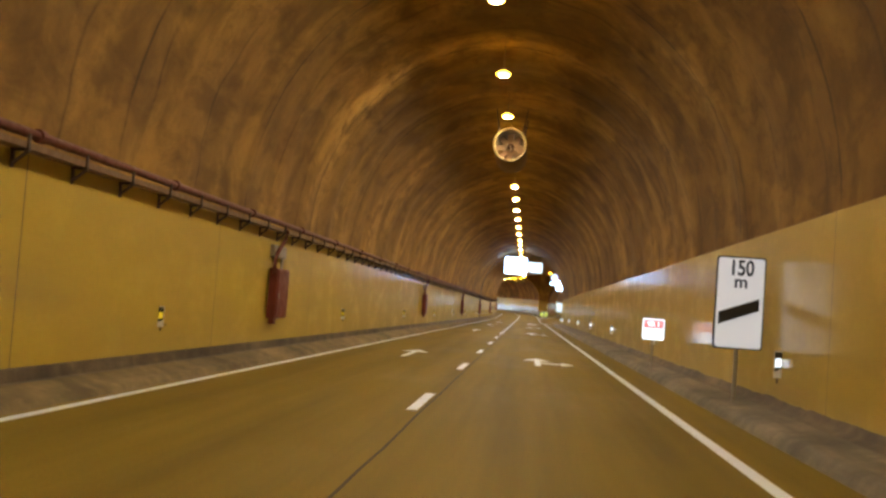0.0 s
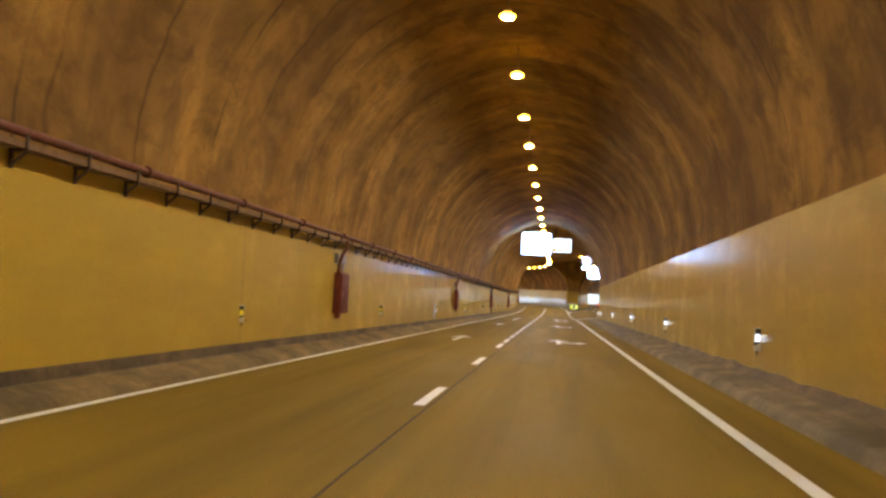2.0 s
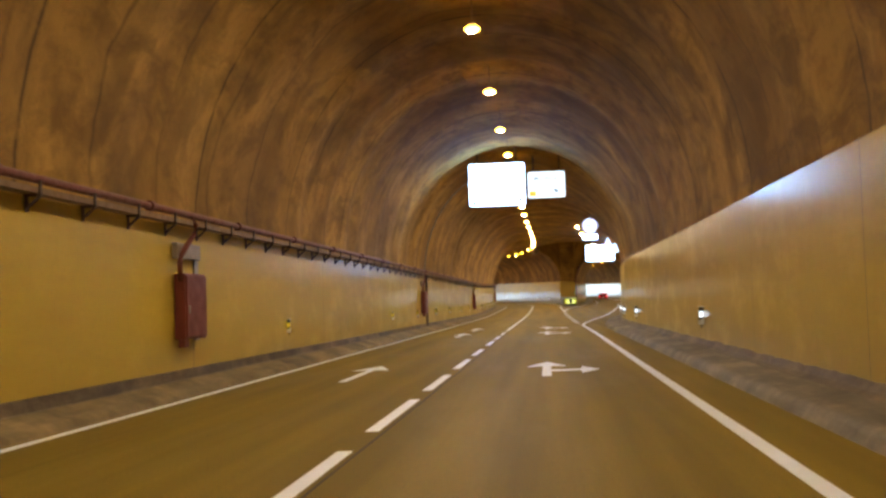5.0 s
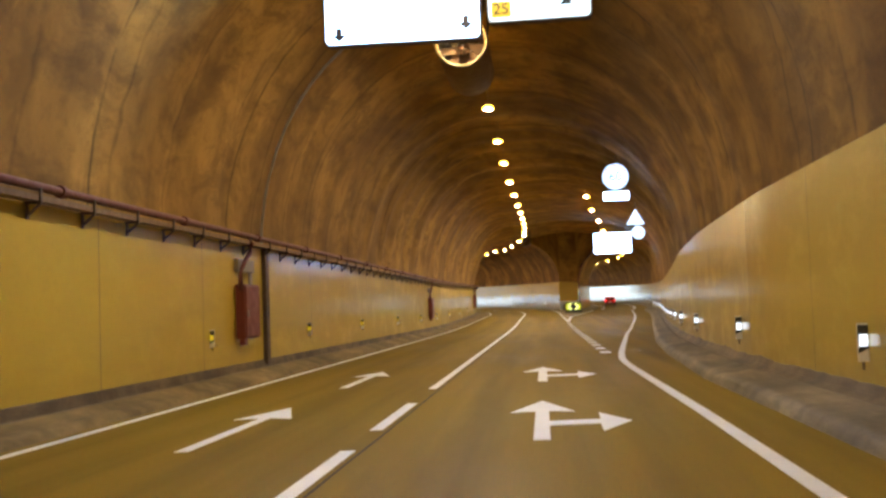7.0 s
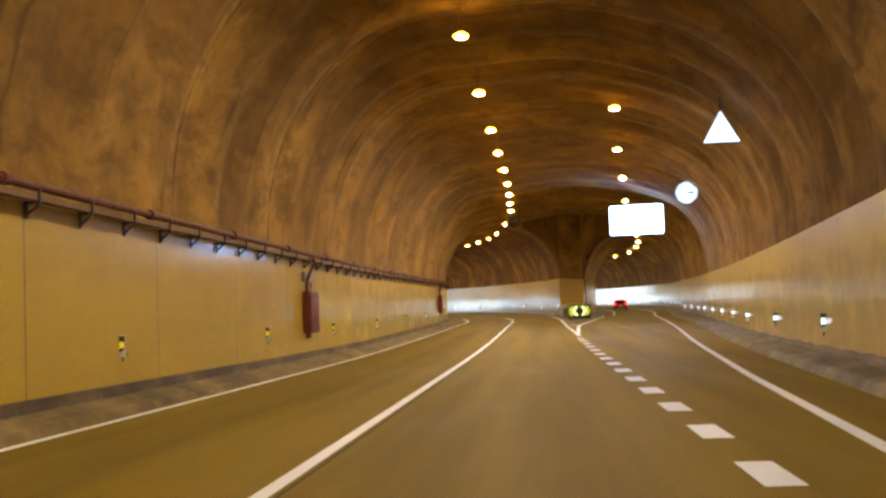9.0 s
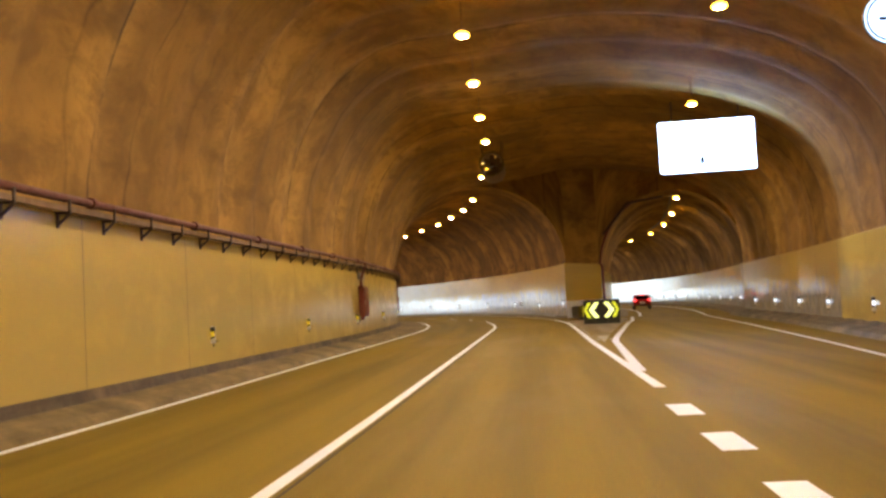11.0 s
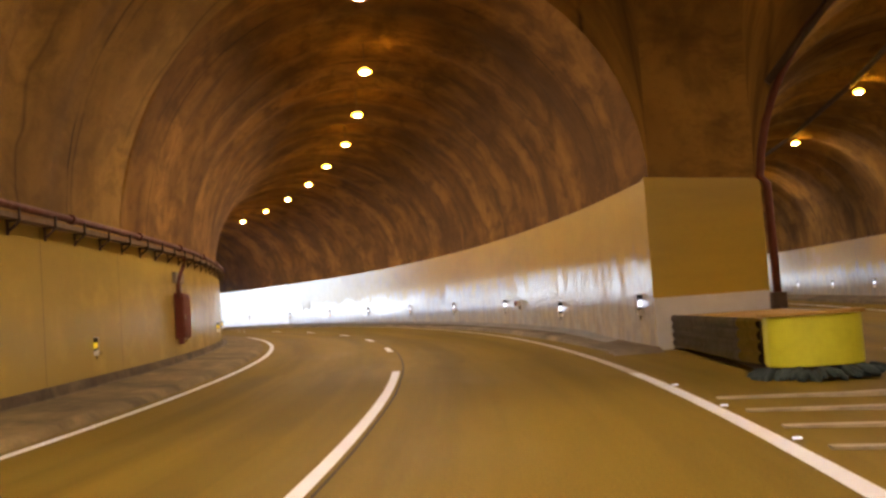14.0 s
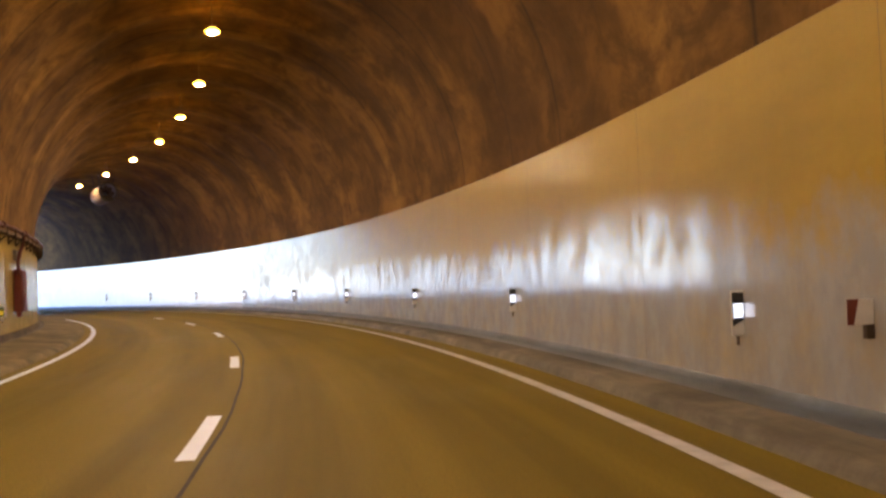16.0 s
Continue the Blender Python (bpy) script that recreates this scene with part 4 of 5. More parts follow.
# ---- delineators on the walls ----


def delineator(refl, label, group, k=1.0):
    root = empty("delineator")
    root.scale = (k, k, k)
    bm = bmesh.new()
    box(bm, 0, 0, 0, 0.15, 0.045, 0.52, 0.012)
    part("body", bm, WHITE, root)
    bm = bmesh.new()
    extrude_poly(bm, [(-0.072, -0.02), (0.072, 0.06), (0.072, 0.26), (-0.072, 0.26)], 0, 0.003)
    part("dark_band", bm, BLACK, root, "", False, pose(0, -0.0245, -0.02, 90))
    bm = bmesh.new()
    extrude_poly(bm, [(-0.072, -0.13), (0.072, -0.06), (0.072, 0.02), (-0.072, -0.05)], 0, 0.003)
    part("dark_band", bm, BLACK, root, "", False, pose(0, -0.0243, -0.02, 90))
    bm = bmesh.new()
    box(bm, 0, -0.03, 0.03, 0.11, 0.02, 0.16, 0.005)
    part("reflector", bm, refl, root, "bright reflector")
    bm = bmesh.new()
    box(bm, 0, 0.02, -0.3, 0.03, 0.02, 0.14)
    box(bm, 0.08, 0.02, -0.2, 0.14, 0.02, 0.03)
    part("bracket", bm, DARKSTEEL, root)
    tagged(root, label, "delineator", group)
    return root


dl = delineator(REFLY, "small wall delineator with yellow reflector", "yellow delineators on the wall", 0.66)
left_y = [-0.4, 17.8, 36.0, 54.2, 72.1, 90.9, 109.6, 128.4, 137.4, 146.5, 155.5, 165.2, 174.6, 183.2, 193.0, 203.5, 213.5, 222.9, 232.3]
left_m = [(P(y, u_left(y) + 0.045, 0.97), 0) for y in left_y]
for y in (249.2, 258.5, 268.6, 277.5, 286.5):
    s = s_of_y(y, -5.6)
    left_m.append((P(s, u_left(s) + 0.045, 0.92), turn_at(s)))
dl.matrix_world = pose(*left_m[0][0]) @ Matrix.Diagonal((0.66, 0.66, 0.66, 1))
for q, a in left_m[1:]:
    copy_thing(dl, pose(*q, 0, 0, a))
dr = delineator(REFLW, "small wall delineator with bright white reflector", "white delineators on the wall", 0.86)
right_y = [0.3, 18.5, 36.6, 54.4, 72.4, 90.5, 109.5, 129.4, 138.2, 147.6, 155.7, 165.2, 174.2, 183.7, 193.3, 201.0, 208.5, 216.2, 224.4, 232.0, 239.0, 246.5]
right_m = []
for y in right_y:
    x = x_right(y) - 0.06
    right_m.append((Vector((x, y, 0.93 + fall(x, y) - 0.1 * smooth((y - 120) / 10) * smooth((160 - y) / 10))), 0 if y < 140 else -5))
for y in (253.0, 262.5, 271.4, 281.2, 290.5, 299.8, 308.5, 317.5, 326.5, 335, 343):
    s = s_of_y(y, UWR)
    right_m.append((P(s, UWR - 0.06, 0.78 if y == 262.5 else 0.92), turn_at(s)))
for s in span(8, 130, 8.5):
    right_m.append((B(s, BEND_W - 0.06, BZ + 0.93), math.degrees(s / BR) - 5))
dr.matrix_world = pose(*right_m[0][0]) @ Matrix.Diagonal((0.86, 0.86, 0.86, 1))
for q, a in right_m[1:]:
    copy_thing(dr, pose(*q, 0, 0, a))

# ---- cable tray, fire main and brackets on the left wall ----


def along_left(off, z, a=-58, b=None, step=1.5):
    return [P(s, u_left(s) + off, z) for s in span(a, b or PORTAL - 1, step)]


tray = tagged(empty("cable_tray"), "grimy steel cable tray on brackets along the wall top", "cable tray")
ss = span(-58, PORTAL - 1, 1.5)
loft("tray_channel", [[P(s, u_left(s) + o, z) for o, z in ((0.02, 2.97), (0.20, 2.97), (0.20, 3.05), (0.19, 3.05), (0.19, 2.98), (0.02, 2.98))] for s in ss], ss, TRAYSTEEL, tray)
for o, z, r in ((0.05, 3.01, 0.026), (0.10, 3.012, 0.03), (0.155, 3.008, 0.024)):
    bm = bmesh.new()
    tube(bm, along_left(o, z), r, 6)
    part("cable", bm, BLACK, tray, "black power cable")
bm = bmesh.new()
box(bm, 0.12, 0, 2.95, 0.23, 0.06, 0.03)
box(bm, 0.03, 0, 2.85, 0.03, 0.06, 0.22)
box(bm, 0.12, 0, 2.86, 0.03, 0.05, 0.24, 0, Matrix.Rotation(radians(50), 4, "Y"))
box(bm, 0.215, 0, 3.04, 0.025, 0.06, 0.2)
br_me = bpy.data.meshes.new("bracket")
bm.to_mesh(br_me)
bm.free()
br_me.materials.append(DARKSTEEL)
for s in span(-10, PORTAL - 4, 1.7):
    b = new("bracket", br_me)
    b.parent = tray
    b.matrix_basis = pose(*P(s, u_left(s), 0), 0, 0, turn_at(s))
pipe = tagged(empty("fire_main"), "red painted fire main running above the cable tray", "pipe")
bm = bmesh.new()
tube(bm, along_left(0.17, 3.16), 0.058, 10)
part("pipe_run", bm, REDPIPE, pipe, "", True)
bm = bmesh.new()
lathe(bm, [(0.058, -0.07), (0.085, -0.07), (0.085, 0.07), (0.058, 0.07)], 10, "y")
cl_me = bpy.data.meshes.new("coupling")
bm.to_mesh(cl_me)
bm.free()
cl_me.materials.append(REDPIPE)
for s in span(-8, PORTAL - 6, 5.1):
    c = new("coupling", cl_me)
    c.parent = pipe
    c.matrix_basis = pose(*P(s, u_left(s) + 0.17, 3.16), 0, 0, turn_at(s))

# ---- hydrant cabinets on the left wall ----


def hydrant():
    """Origin on the wall face; x out from the wall, y along the road."""
    root = empty("hydrant_cabinet")
    bm = bmesh.new()
    box(bm, 0.012, 1.27, 1.72, 0.024, 0.24, 1.7)
    part("recess_plate", bm, PANELGREY, root, "dull plate beside the cabinet")
    bm = bmesh.new()
    box(bm, 0.12, 0.6, 1.5, 0.2, 1.2, 1.18, 0.02)
    body = part("cabinet_body", bm, REDBOX, root)
    bm = bmesh.new()
    box(bm, 0.235, 0.6, 1.5, 0.03, 1.12, 1.1, 0.012)
    part("door", bm, REDBOX, body)
    bm = bmesh.new()
    box(bm, 0.265, 0.12, 1.45, 0.03, 0.04, 0.14, 0.01)
    part("handle", bm, STEEL, body)
    bm = bmesh.new()
    box(bm, 0.14, 0.14, 0.84, 0.12, 0.25, 0.14, 0.01)
    part("drain_foot", bm, REDBOX, root)
    bm = bmesh.new()
    box(bm, 0.06, 0.62, 2.5, 0.1, 1.3, 0.28, 0.01)
    part("junction_box", bm, PANELGREY, root, "flat grey junction box")
    bm = bmesh.new()
    tube(bm, [Vector(p) for p in ((0.17, 0.62, 3.14), (0.25, 0.62, 2.98), (0.22, 0.56, 2.8), (0.18, 0.3, 2.6), (0.16, 0.05, 2.42), (0.15, -0.02, 2.3), (0.15, -0.02, 1.95))], 0.05, 8)
    part("feed_pipe", bm, REDPIPE, root, "", True)
    tagged(root, "red hydrant cabinet with feed pipe on the wall", "hydrant cabinet", "hydrant cabinets")
    return root


hy = hydrant()
hy.matrix_world = pose(*P(25.3, u_left(24.9), 0))
for y, z in ((63.45, 0), (101.1, 0), (139.2, 0), (178.8, 0), (223.6, 0.12)):
    copy_thing(hy, pose(*P(y, u_left(y), z)))
s = s_of_y(257.0, -5.6)
copy_thing(hy, pose(*P(s, u_left(s), -0.1), 0, 0, turn_at(s)))
s = s_of_y(289.0, -5.6)
copy_thing(hy, pose(*P(s, u_left(s), 0), 0, 0, turn_at(s)))

# ---- signs ----


def panel_mesh(w, h, t, r=0.06):
    """Rounded panel, front at y = 0 facing -y, centred."""
    pts = []
    for cx, cy, a0 in ((w / 2 - r, h / 2 - r, 0), (-w / 2 + r, h / 2 - r, 90), (-w / 2 + r, -h / 2 + r, 180), (w / 2 - r, -h / 2 + r, 270)):
        for k in range(5):
            a = radians(a0 + 22.5 * k)
            pts.append((cx + r * math.cos(a), cy + r * math.sin(a)))
    bm = bmesh.new()
    extrude_poly(bm, pts, -t, 0)
    bmesh.ops.transform(bm, matrix=FACE, verts=bm.verts)
    return bm


def bars(parent, items, mat=INK, y=-0.006):
    for x, z, w, h in items:
        bm = bmesh.new()
        box(bm, x, y, z, w, 0.006, h)
        part("text_bar", bm, mat, parent)


def overhead(w, h, pos, face, label, depth=0.22, yaw=0, hang=0.8):
    root = empty("overhead_sign", pose(*pos, 0, 0, yaw))
    part("case", panel_mesh(w + 0.06, h + 0.06, depth, 0.1), DARKSTEEL, root, "", False, pose(0, 0.01, 0))
    part("face", panel_mesh(w, h, 0.01, 0.09), face, root, "glowing white face")
    for sx in (-0.35, 0.35):
        bm = bmesh.new()
        tube(bm, [Vector((sx * w, depth / 2, h / 2)), Vector((sx * w, depth / 2, h / 2 + hang))], 0.04, 8)
        part("hanger", bm, DARKSTEEL, root)
    tagged(root, label, "sign", "overhead signs")
    return root


def down_arrow(parent, x, z, k=1.0, rot=0):
    bm = bmesh.new()
    extrude_poly(bm, [(-0.075, 0.17), (0.075, 0.17), (0.075, -0.01), (0.2, 0.0), (0.0, -0.19), (-0.2, 0.0), (-0.075, -0.01)], 0, 0.006)
    bmesh.ops.transform(bm, matrix=pose(x, -0.012, z) @ FACE @ pose(0, 0, 0, 0, 0, rot) @ Matrix.Diagonal((k, k, 1, 1)), verts=bm.verts)
    part("arrow", bm, INK, parent)


so = overhead(2.66, 2.02, (-2.02, 134.6, 7.03), SIGNW, "large glowing white direction sign hung from the vault")
down_arrow(so, -1.1, -0.85, 0.7)
down_arrow(so, 1.1, -0.75, 0.7)
FAINT = glow("faint_lettering", (0.75, 0.82, 0.9), 1.0, (0.3, 0.3, 0.32))
bars(so, [(-0.75, 0.30, 0.9, 0.16), (0.45, 0.30, 0.7, 0.16), (0.3, 0.72, 0.9, 0.14), (-0.85, -0.12, 0.5, 0.16)], FAINT, -0.004)
st = overhead(1.76, 1.24, (0.34, 134.9, 6.97), SIGNW_R, "smaller glowing sign with yellow exit tag", yaw=-2)
text_on("Machico", 0.34, DIM, st, pose(-0.05, -0.012, 0.3) @ FACE, bold=0.008)
bm = panel_mesh(0.34, 0.28, 0.006, 0.03)
tag = part("exit_tag", bm, YELLOWTAG, st, "yellow exit tag", False, pose(-0.66, -0.008, -0.42))
text_on("25", 0.27, INK, tag, pose(0, -0.006, 0) @ FACE)
down_arrow(st, 0.45, -0.3, 0.75, 45)
sd = overhead(3.55, 1.95, (7.05, 222.9, 6.78), SIGNW, "wide glowing white exit sign over the slip lane", yaw=-3)
down_arrow(sd, -0.2, -0.55, 0.9)
bars(sd, [(-0.75, 0.45, 0.5, 0.14), (0.1, 0.45, 0.35, 0.14)], FAINT, -0.004)


def disc(bm, r0, r1, seg=32, t=0.006):
    """A ring (r0 > 0) or disc facing -y."""
    if r0 > 0:
        lathe(bm, [(r0, 0), (r1, 0), (r1, t), (r0, t), (r0, 0)], seg, "y")
    else:
        lathe(bm, [(0.0005, 0), (r1, 0), (r1, t), (0.0005, t)], seg, "y")
    return bm


def hung_sign(name, pos, label, shapes, top=2.2, yaw=0):
    root = empty(name, pose(*pos, 0, 0, yaw))
    bm = bmesh.new()
    tube(bm, [Vector((0, 0.12, -0.3)), Vector((0.05, 0.12, top))], 0.035, 8)
    part("hanger", bm, DARKSTEEL, root)
    for nm, b, mat in shapes:
        part(nm, b, mat, root)
    tagged(root, label, "sign", "lit signs over the slip lane")
    return root


DARKRIM = simple("dark_sign_rim", (0.05, 0.035, 0.04), 0.6)


def disc_parts(r, border_mat, thin=0.80):
    a = [("back", disc(bmesh.new(), 0, r + 0.02, 36, 0.1), DARKSTEEL)]
    bmesh.ops.translate(a[0][1], vec=(0, 0.012, 0), verts=a[0][1].verts)
    a.append(("face", disc(bmesh.new(), 0, r, 36, 0.01), SIGNW_M))
    b = disc(bmesh.new(), r * thin, r * 0.94, 36, 0.008)
    bmesh.ops.translate(b, vec=(0, -0.01, 0), verts=b.verts)
    a.append(("border", b, border_mat))
    return a


RINGRED = glow("lit_red_border", (0.95, 0.22, 0.30), 0.8, (0.6, 0.05, 0.08))
c1 = disc_parts(0.54, RINGRED)
pl = panel_mesh(1.08, 0.36, 0.06, 0.03)
bmesh.ops.translate(pl, vec=(0, 0, -0.82), verts=pl.verts)
c1.append(("plate", pl, SIGNW))
hc = hung_sign("speed_limit_sign", (3.46, 163.0, 6.77), "glowing round speed limit sign 60 with white plate", c1, 1.6)
text_on("60", 0.56, INK, hc, pose(0, -0.016, 0) @ FACE, bold=0.002)
bm = bmesh.new()
extrude_poly(bm, [(-0.5, -0.39), (0.5, -0.39), (0.0, 0.48)], -0.01, 0)
bmesh.ops.transform(bm, matrix=FACE, verts=bm.verts)
tri = [("face", bm, SIGNW_M)]
bm = bmesh.new()
extrude_poly(bm, [(-0.54, -0.42), (0.54, -0.42), (0.0, 0.53)], -0.1, -0.012)
bmesh.ops.transform(bm, matrix=FACE, verts=bm.verts)
tri.append(("back", bm, DARKSTEEL))
bm = bmesh.new()
vv = [[bm.verts.new((x * k, -0.014, z * k - 0.02)) for x, z in ((-0.46, -0.33), (0.46, -0.33), (0.0, 0.46))] for k in (0.86, 0.76)]
for k in range(3):
    bm.faces.new((vv[0][k], vv[0][(k + 1) % 3], vv[1][(k + 1) % 3], vv[1][k]))
bmesh.ops.solidify(bm, geom=bm.faces[:], thickness=0.004)
tri.append(("border", bm, RINGRED))
bm = bmesh.new()
tube(bm, [Vector(p) for p in ((-0.09, -0.016, 0.12), (-0.1, -0.016, 0.03), (-0.06, -0.016, 0.0), (0.05, -0.016, 0.03), (0.09, -0.016, 0.0), (0.09, -0.016, -0.14))], 0.016, 6)
tri.append(("double_bend", bm, DIM))
hung_sign("warning_sign", (5.66, 179.8, 6.28), "glowing white triangular warning sign under the vault", tri, 2.0)
hd = hung_sign("round_sign", (7.9, 204.0, 6.75), "glowing round sign with dark marks under the vault", disc_parts(0.52, DARKRIM, 0.85), 1.8)
bars(hd, [(0.19, 0.0, 0.34, 0.13), (-0.14, -0.01, 0.18, 0.08)], INK, -0.02)

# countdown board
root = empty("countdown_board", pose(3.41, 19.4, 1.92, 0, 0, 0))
part("backing", panel_mesh(0.85, 1.62, 0.05, 0.05), BLACK, root)
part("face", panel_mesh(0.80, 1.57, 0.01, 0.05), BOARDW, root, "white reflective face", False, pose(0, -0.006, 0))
text_on("150", 0.36, INK, root, pose(0, -0.014, 0.60) @ FACE @ Matrix.Diagonal((0.8, 1.05, 1, 1)), bold=0.008)
text_on("m", 0.31, INK, root, pose(0, -0.014, 0.36) @ FACE, bold=0.006)
bm = bmesh.new()
extrude_poly(bm, [(-0.36, -0.39), (0.33, -0.12), (0.33, 0.09), (-0.36, -0.17)], 0, 0.006)
bmesh.ops.transform(bm, matrix=pose(0, -0.014, 0.0) @ FACE, verts=bm.verts)
part("diagonal_bar", bm, INK, root)
bm = bmesh.new()
tube(bm, [Vector((0, 0.08, -1.72)), Vector((0, 0.08, 0.7))], 0.035, 8)
part("post", bm, STEEL, root, "thin grey post")
tagged(root, "white countdown board reading 150 m on a post", "sign")

# route marker
root = empty("route_marker", pose(3.24, 30.7, 1.27) @ Matrix.Diagonal((0.87, 0.87, 0.87, 1)))
part("backing", panel_mesh(0.70, 0.68, 0.04, 0.05), STEEL, root)
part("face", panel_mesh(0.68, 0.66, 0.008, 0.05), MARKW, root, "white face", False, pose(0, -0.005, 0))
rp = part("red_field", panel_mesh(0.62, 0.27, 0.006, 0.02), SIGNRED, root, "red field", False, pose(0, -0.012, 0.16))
text_on("VR 1", 0.2, MARKW, rp, pose(0, -0.006, 0) @ FACE, bold=0.006)
bm = bmesh.new()
tube(bm, [Vector((0, 0.06, -1.26)), Vector((0, 0.06, 0.2))], 0.03, 8)
part("post", bm, STEEL, root)
tagged(root, "square white route marker with red VR 1 field", "sign")

# chevron board in front of the fork
root = empty("chevron_board", pose(3.33, 233.5, fall(3.33, 233.5), 0, 0, -2))
bm = bmesh.new()
box(bm, 0, 0.06, 0.58, 1.72, 0.1, 1.16, 0.02)
part("board", bm, BLACK, root)
for sg in (-1, 1):
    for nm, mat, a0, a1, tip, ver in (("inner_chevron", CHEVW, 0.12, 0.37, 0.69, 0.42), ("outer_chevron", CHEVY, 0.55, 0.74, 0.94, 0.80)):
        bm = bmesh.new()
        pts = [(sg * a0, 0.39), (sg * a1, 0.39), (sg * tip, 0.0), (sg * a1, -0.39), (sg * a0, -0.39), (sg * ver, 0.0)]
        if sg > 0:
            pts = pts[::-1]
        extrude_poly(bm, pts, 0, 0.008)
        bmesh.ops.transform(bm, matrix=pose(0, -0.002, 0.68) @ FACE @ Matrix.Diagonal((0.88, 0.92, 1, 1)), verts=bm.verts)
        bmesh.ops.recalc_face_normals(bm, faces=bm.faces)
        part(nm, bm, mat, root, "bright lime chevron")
for sx in (-0.7, 0.7):
    bm = bmesh.new()
    box(bm, sx, 0.3, 0.3, 0.06, 0.5, 0.06, 0, Matrix.Rotation(radians(-45), 4, "X"))
    part("strut", bm, DARKSTEEL, root)
tagged(root, "black chevron board with lime arrows on the island", "chevron board")

# crash cushion in front of the pier
root = empty("crash_cushion", pose(3.44, 243.6, fall(3.44, 243.6), 0, 0, -1))
HW, Z0, Z1 = 0.61, 0.20, 0.83


def cushion_half(y):
    """The cushion widens from its nose to the pier."""
    return HW + lerp_table(y, [0.6, 2.0, 8.2], [0.0, 0.14, 0.44])


bm = bmesh.new()
pts = [(HW * math.cos(a), 0.6 - HW * math.sin(a) * 0.55) for a in [radians(180 * k / 20) for k in range(21)]]
extrude_poly(bm, [(HW, 0.9)] + pts + [(-HW, 0.9)], Z0 - 0.02, Z1)
bmesh.ops.bevel(bm, geom=[e for e in bm.edges if abs(e.verts[0].co.z - e.verts[1].co.z) < 1e-4], offset=0.02, segments=2, affect="EDGES")
part("nose_wrap", bm, YELLOWP, root, "bright yellow nose wrap")


def fender(y0, y1, sg, mat, label):
    """A sheet with four rounded ribs along the side of the cushion."""
    bm = bmesh.new()
    n = 32
    q = []
    for y in (y0, y1):
        x = cushion_half(y)
        q.append([bm.verts.new((sg * (x + 0.05 * abs(math.sin(j * math.pi / 8)) ** 0.7), y, Z0 + (Z1 - Z0) * j / n)) for j in range(n + 1)])
    for j in range(n):
        bm.faces.new((q[0][j], q[0][j + 1], q[1][j + 1], q[1][j]))
    bmesh.ops.solidify(bm, geom=bm.faces[:], thickness=0.012)
    part("side_fender", bm, mat, root, label, True)


for sg in (-1, 1):
    fender(0.9, 1.95, sg, YELLOWRIB, "grimy yellow ribbed side")
    for k in range(5):
        fender(1.92 + 1.25 * k, 3.2 + 1.25 * k, sg, FENDER, "dark corrugated side panel")
for k in range(6):
    y = 1.0 + 1.25 * k
    bm = bmesh.new()
    box(bm, 0, y, 0.5, 2 * cushion_half(y) - 0.06, 0.06, 0.56, 0.01)
    part("diaphragm", bm, DARKSTEEL, root)
bm = bmesh.new()
extrude_poly(bm, [(-HW, 0.9), (HW, 0.9), (cushion_half(8.2), 8.2), (-cushion_half(8.2), 8.2)], Z1 - 0.05, Z1 - 0.015)
part("top_cover", bm, TOPBOARD, root, "ochre top boards")
bm = bmesh.new()
box(bm, 0, 4.4, 0.1, 1.0, 7.4, 0.2, 0.03)
part("base_rail", bm, DARKSTEEL, root)
bm = bmesh.new()
lid = [(HW + 0.05) * math.cos(radians(180 * k / 16)) for k in range(17)]
extrude_poly(bm, [(HW + 0.05, 0.95)] + [(x, 0.6 - (HW + 0.05) * math.sin(radians(180 * k / 16)) * 0.56) for k, x in enumerate(lid)] + [(-HW - 0.05, 0.95)], Z1 + 0.004, Z1 + 0.05)
part("nose_lid", bm, TOPBOARD, root, "grimy ochre lid over the nose")
rnd = random.Random(5)
for k in range(40):
    a = radians(230 * k / 39 - 25)
    bm = bmesh.new()
    bmesh.ops.create_icosphere(bm, subdivisions=2, radius=0.1)
    for vv in bm.verts:
        vv.co *= 1 + 0.4 * noise.noise(vv.co * 13 + Vector((k * 3.3, 0, 0)))
    rr = rnd.uniform(0.6, 0.82)
    part("sack_strip", bm, SACK, root, "torn dark blue-green sacking", True, pose(rr * math.cos(a), 0.72 - 0.85 * rr * math.sin(a), 0.06 + 0.05 * rnd.random(), 0, rnd.uniform(12, 30), -math.degrees(a) + rnd.uniform(-20, 20)) @ Matrix.Diagonal((rnd.uniform(1.4, 2.1), rnd.uniform(0.4, 0.65), 0.5, 1)))
tagged(root, "yellow-nosed crash cushion with dark ribbed sides before pier", "crash cushion")
# pale slab added on the pier foot, imitating headlights that fall there
bm = bmesh.new()
box(bm, (XPL + XPR) / 2, HEAD - 0.03, 0.5, XPR - XPL - 0.02, 0.03, 1.1, 0.006)
tagged(part("trim_pier_foot", bm, HEADLIGHT_PALE), "pale slab standing in for headlights on the pier foot", "trim", kind="structure")

# red riser pipe on the edge of the slip tunnel mouth
root = tagged(empty("riser_pipe"), "rust-red riser pipe on the edge of the pier", "pipe")
pts = [Vector((4.63, HEAD - 0.14, 0.2)), Vector((4.6, HEAD - 0.14, 3.2))] + [Vector((x + 0.05, HEAD - 0.14, z)) for x, z in slip_mouth[1:11]]
bm = bmesh.new()
tube(bm, pts, 0.085, 8)
part("riser", bm, REDPIPE, root, "", True)
bm = bmesh.new()
box(bm, 4.63, HEAD - 0.14, 0.75, 0.3, 0.26, 0.5, 0.03)
part("valve_box", bm, DARKSTEEL, root)

# emergency call plate on the outer wall of the bend
s = s_of_y(268.9, UWR)
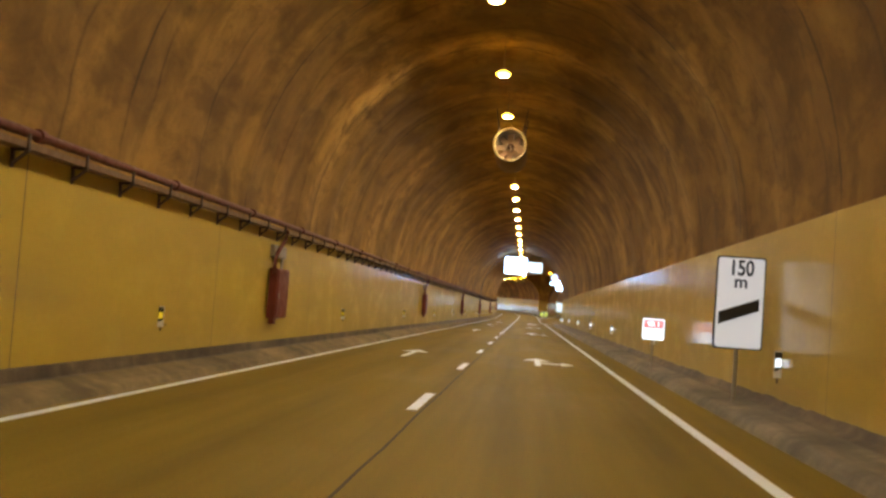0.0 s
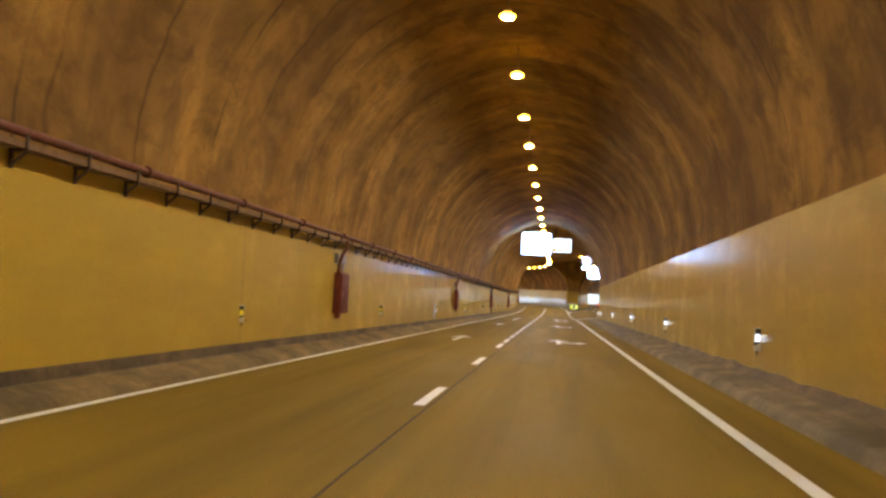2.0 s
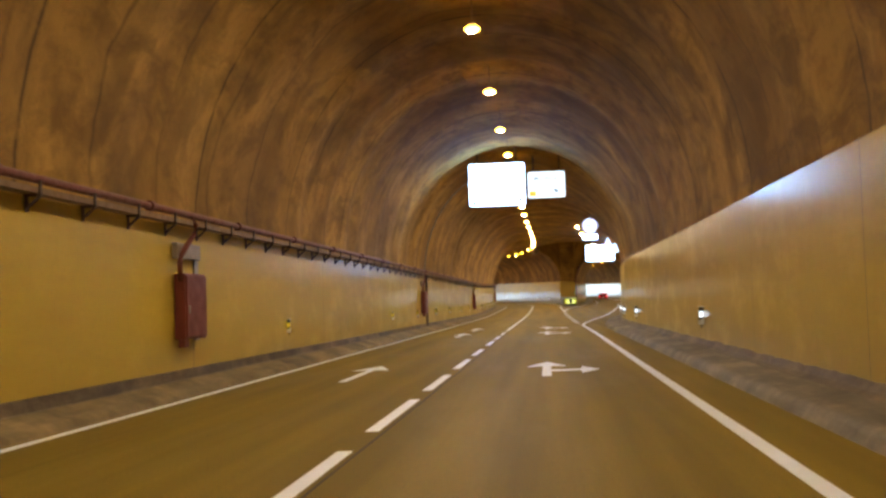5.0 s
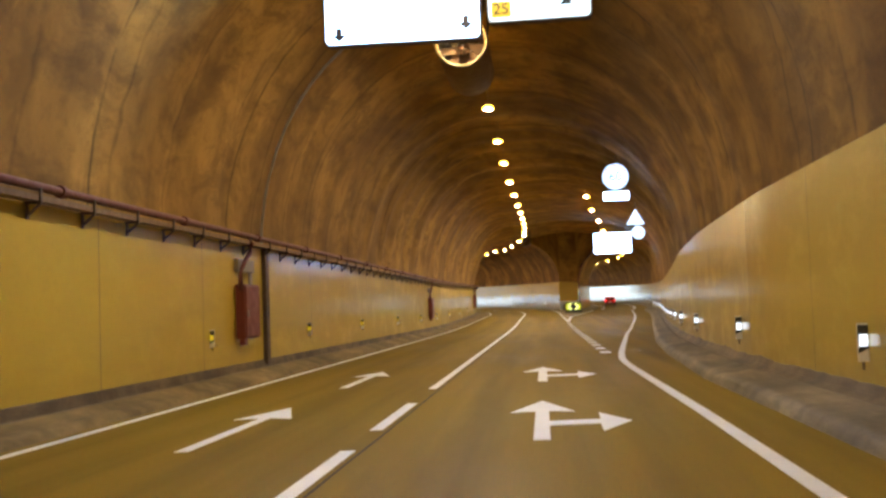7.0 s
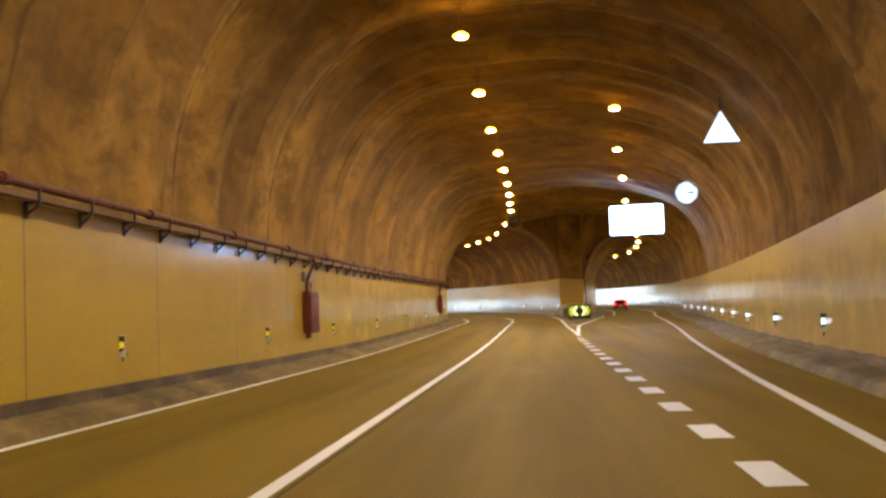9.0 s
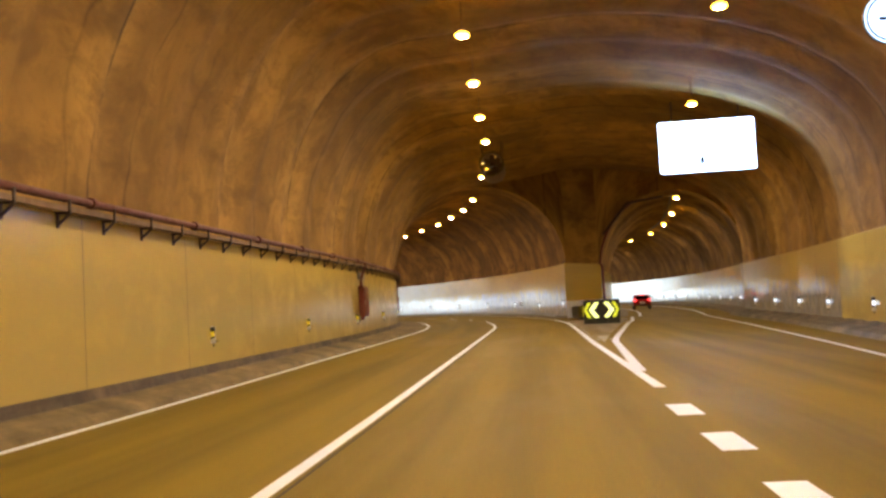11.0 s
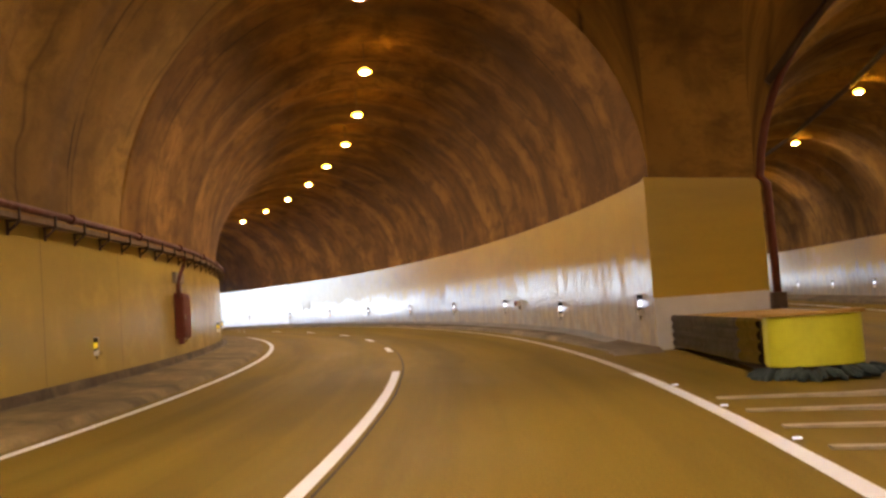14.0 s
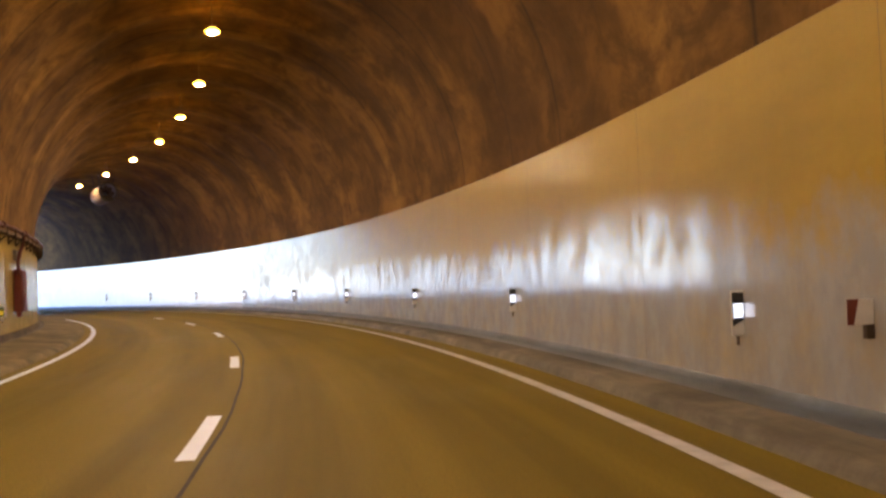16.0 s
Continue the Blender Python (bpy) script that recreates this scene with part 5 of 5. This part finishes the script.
root = empty("call_point", pose(*P(s, UWR, 0.98), 0, 0, turn_at(s)) @ Matrix.Diagonal((0.65, 0.65, 0.65, 1)))
bm = bmesh.new()
box(bm, -0.18, 0, 0.03, 0.34, 0.02, 0.3, 0.01)
part("plate", bm, WHITE, root, "white plate")
bm = bmesh.new()
extrude_poly(bm, [(-0.35, -0.12), (-0.27, -0.12), (-0.2, 0.18), (-0.35, 0.18)], 0, 0.006)
bmesh.ops.transform(bm, matrix=pose(0, -0.012, 0) @ FACE, verts=bm.verts)
part("red_corner", bm, REDBOX, root, "red corner")
bm = bmesh.new()
box(bm, -0.06, 0.05, -0.08, 0.1, 0.1, 0.42, 0.01)
part("bracket", bm, DARKSTEEL, root)
tagged(root, "small red and white plate on a wall bracket", "sign")

# ---- a red hatchback on the slip road ----


def hatchback(m):
    root = empty("car", m)
    L, W = 3.9, 1.7
    side = [(-1.95, 0.32), (-1.97, 0.62), (-1.9, 0.92), (-1.78, 1.0), (-1.5, 1.36), (-1.25, 1.45), (0.3, 1.45), (0.55, 1.4), (1.05, 0.98), (1.75, 0.85), (1.95, 0.6), (1.95, 0.3)]
    bm = bmesh.new()
    prev = None
    for fx, wsc in ((-1.0, 0.9), (-0.97, 0.97), (-0.6, 1.0), (0.6, 1.0), (0.97, 0.97), (1.0, 0.9)):
        ring = []
        for y, z in side:
            tuck = 1.0 - 0.16 * smooth((z - 0.9) / 0.55)
            ring.append(bm.verts.new((fx * W / 2 * tuck, y * (1 if abs(fx) < 0.95 else wsc + 0.02), z if abs(fx) < 0.95 else 0.3 + (z - 0.3) * wsc)))
        if prev:
            for k in range(len(side)):
                k2 = (k + 1) % len(side)
                bm.faces.new((prev[k], prev[k2], ring[k2], ring[k]))
        else:
            bm.faces.new(ring[::-1])
        prev = ring
    bm.faces.new(prev)
    bmesh.ops.recalc_face_normals(bm, faces=bm.faces)
    part("body", bm, CARRED, root, "dark red bodywork", True)
    bm = bmesh.new()
    v = [bm.verts.new(p) for p in ((-0.6, -1.815, 1.0), (0.6, -1.815, 1.0), (0.52, -1.56, 1.34), (-0.52, -1.56, 1.34))]
    bm.faces.new(v)
    bmesh.ops.solidify(bm, geom=bm.faces[:], thickness=-0.02)
    part("rear_window", bm, GLASS, root)
    for sx in (-1, 1):
        bm = bmesh.new()
        box(bm, sx * 0.68, -1.93, 0.88, 0.24, 0.1, 0.2, 0.03)
        part("tail_light", bm, TAIL, root, "lit red tail light")
        bm = bmesh.new()
        box(bm, sx * 0.79, -0.3, 1.2, 0.02, 1.6, 0.26, 0.01, Matrix.Rotation(sx * radians(-16), 4, "Y"))
        part("side_window", bm, GLASS, root)
        for y in (-1.2, 1.22):
            bm = bmesh.new()
            lathe(bm, [(0.001, -0.09), (0.2, -0.1), (0.28, -0.1), (0.3, -0.06), (0.3, 0.06), (0.28, 0.1), (0.2, 0.1), (0.001, 0.09)], 18, "z")
            bmesh.ops.transform(bm, matrix=pose(sx * 0.76, y, 0.3, 0, 90), verts=bm.verts)
            w = part("wheel", bm, RUBBER, root, "", True)
            bm = bmesh.new()
            lathe(bm, [(0.001, 0), (0.19, 0.0), (0.2, 0.02), (0.001, 0.03)], 14, "z")
            bmesh.ops.transform(bm, matrix=pose(sx * 0.85, y, 0.3, 0, 90 * sx), verts=bm.verts)
            part("rim", bm, STEEL, w)
    bm = bmesh.new()
    box(bm, 0, -1.98, 0.62, 0.5, 0.02, 0.12, 0.004)
    part("number_plate", bm, PLATE, root)
    bm = bmesh.new()
    box(bm, 0, -1.95, 0.42, 1.5, 0.1, 0.16, 0.04)
    part("bumper", bm, RUBBER, root)
    bm = bmesh.new()
    box(bm, 0, -1.5, 1.39, 0.5, 0.04, 0.04, 0.01)
    part("brake_light", bm, TAIL, root)
    tagged(root, "dark red hatchback with glowing tail lights on slip road", "car")
    return root


hatchback(pose(*B(40, -1.6, BZ), 0, 0, -3))

# conduit cover down the wall beside a cabinet
for s0 in (141.7,):
    root = tagged(empty("conduit_cover", pose(*P(s0, u_left(s0), 0))), "dark brown conduit cover running down the wall", "conduit")
    bm = bmesh.new()
    box(bm, 0.05, 0, 1.65, 0.1, 0.3, 2.8, 0.01)
    part("cover", bm, DARKSTEEL, root)
    bm = bmesh.new()
    tube(bm, [Vector((x - XC - u_left(s0) + 0.1 * math.cos(math.pi * k / NA), 0, z - 0.08)) for k, (x, z) in enumerate(hall_arch(s0)) if k < 16], 0.03, 6)
    part("conduit", bm, STEEL, root)

# ---- set everything on the climbing grade ----


def lift(ob):
    """Raise a thing, or the skin of a long structure, by the grade at its own y."""
    if ob.type in {"CAMERA", "LIGHT"}:
        return
    at = ob.matrix_basis.translation
    if at.length > 1e-6:
        ob.location.z += grade(at.y)
        return
    if ob.type == "MESH":
        for vert in ob.data.vertices:
            vert.co.z += grade(vert.co.y)
    for child in ob.children:
        lift(child)


for ob in list(scene.objects):
    if ob.parent is None and ob.name != "ground":
        lift(ob)
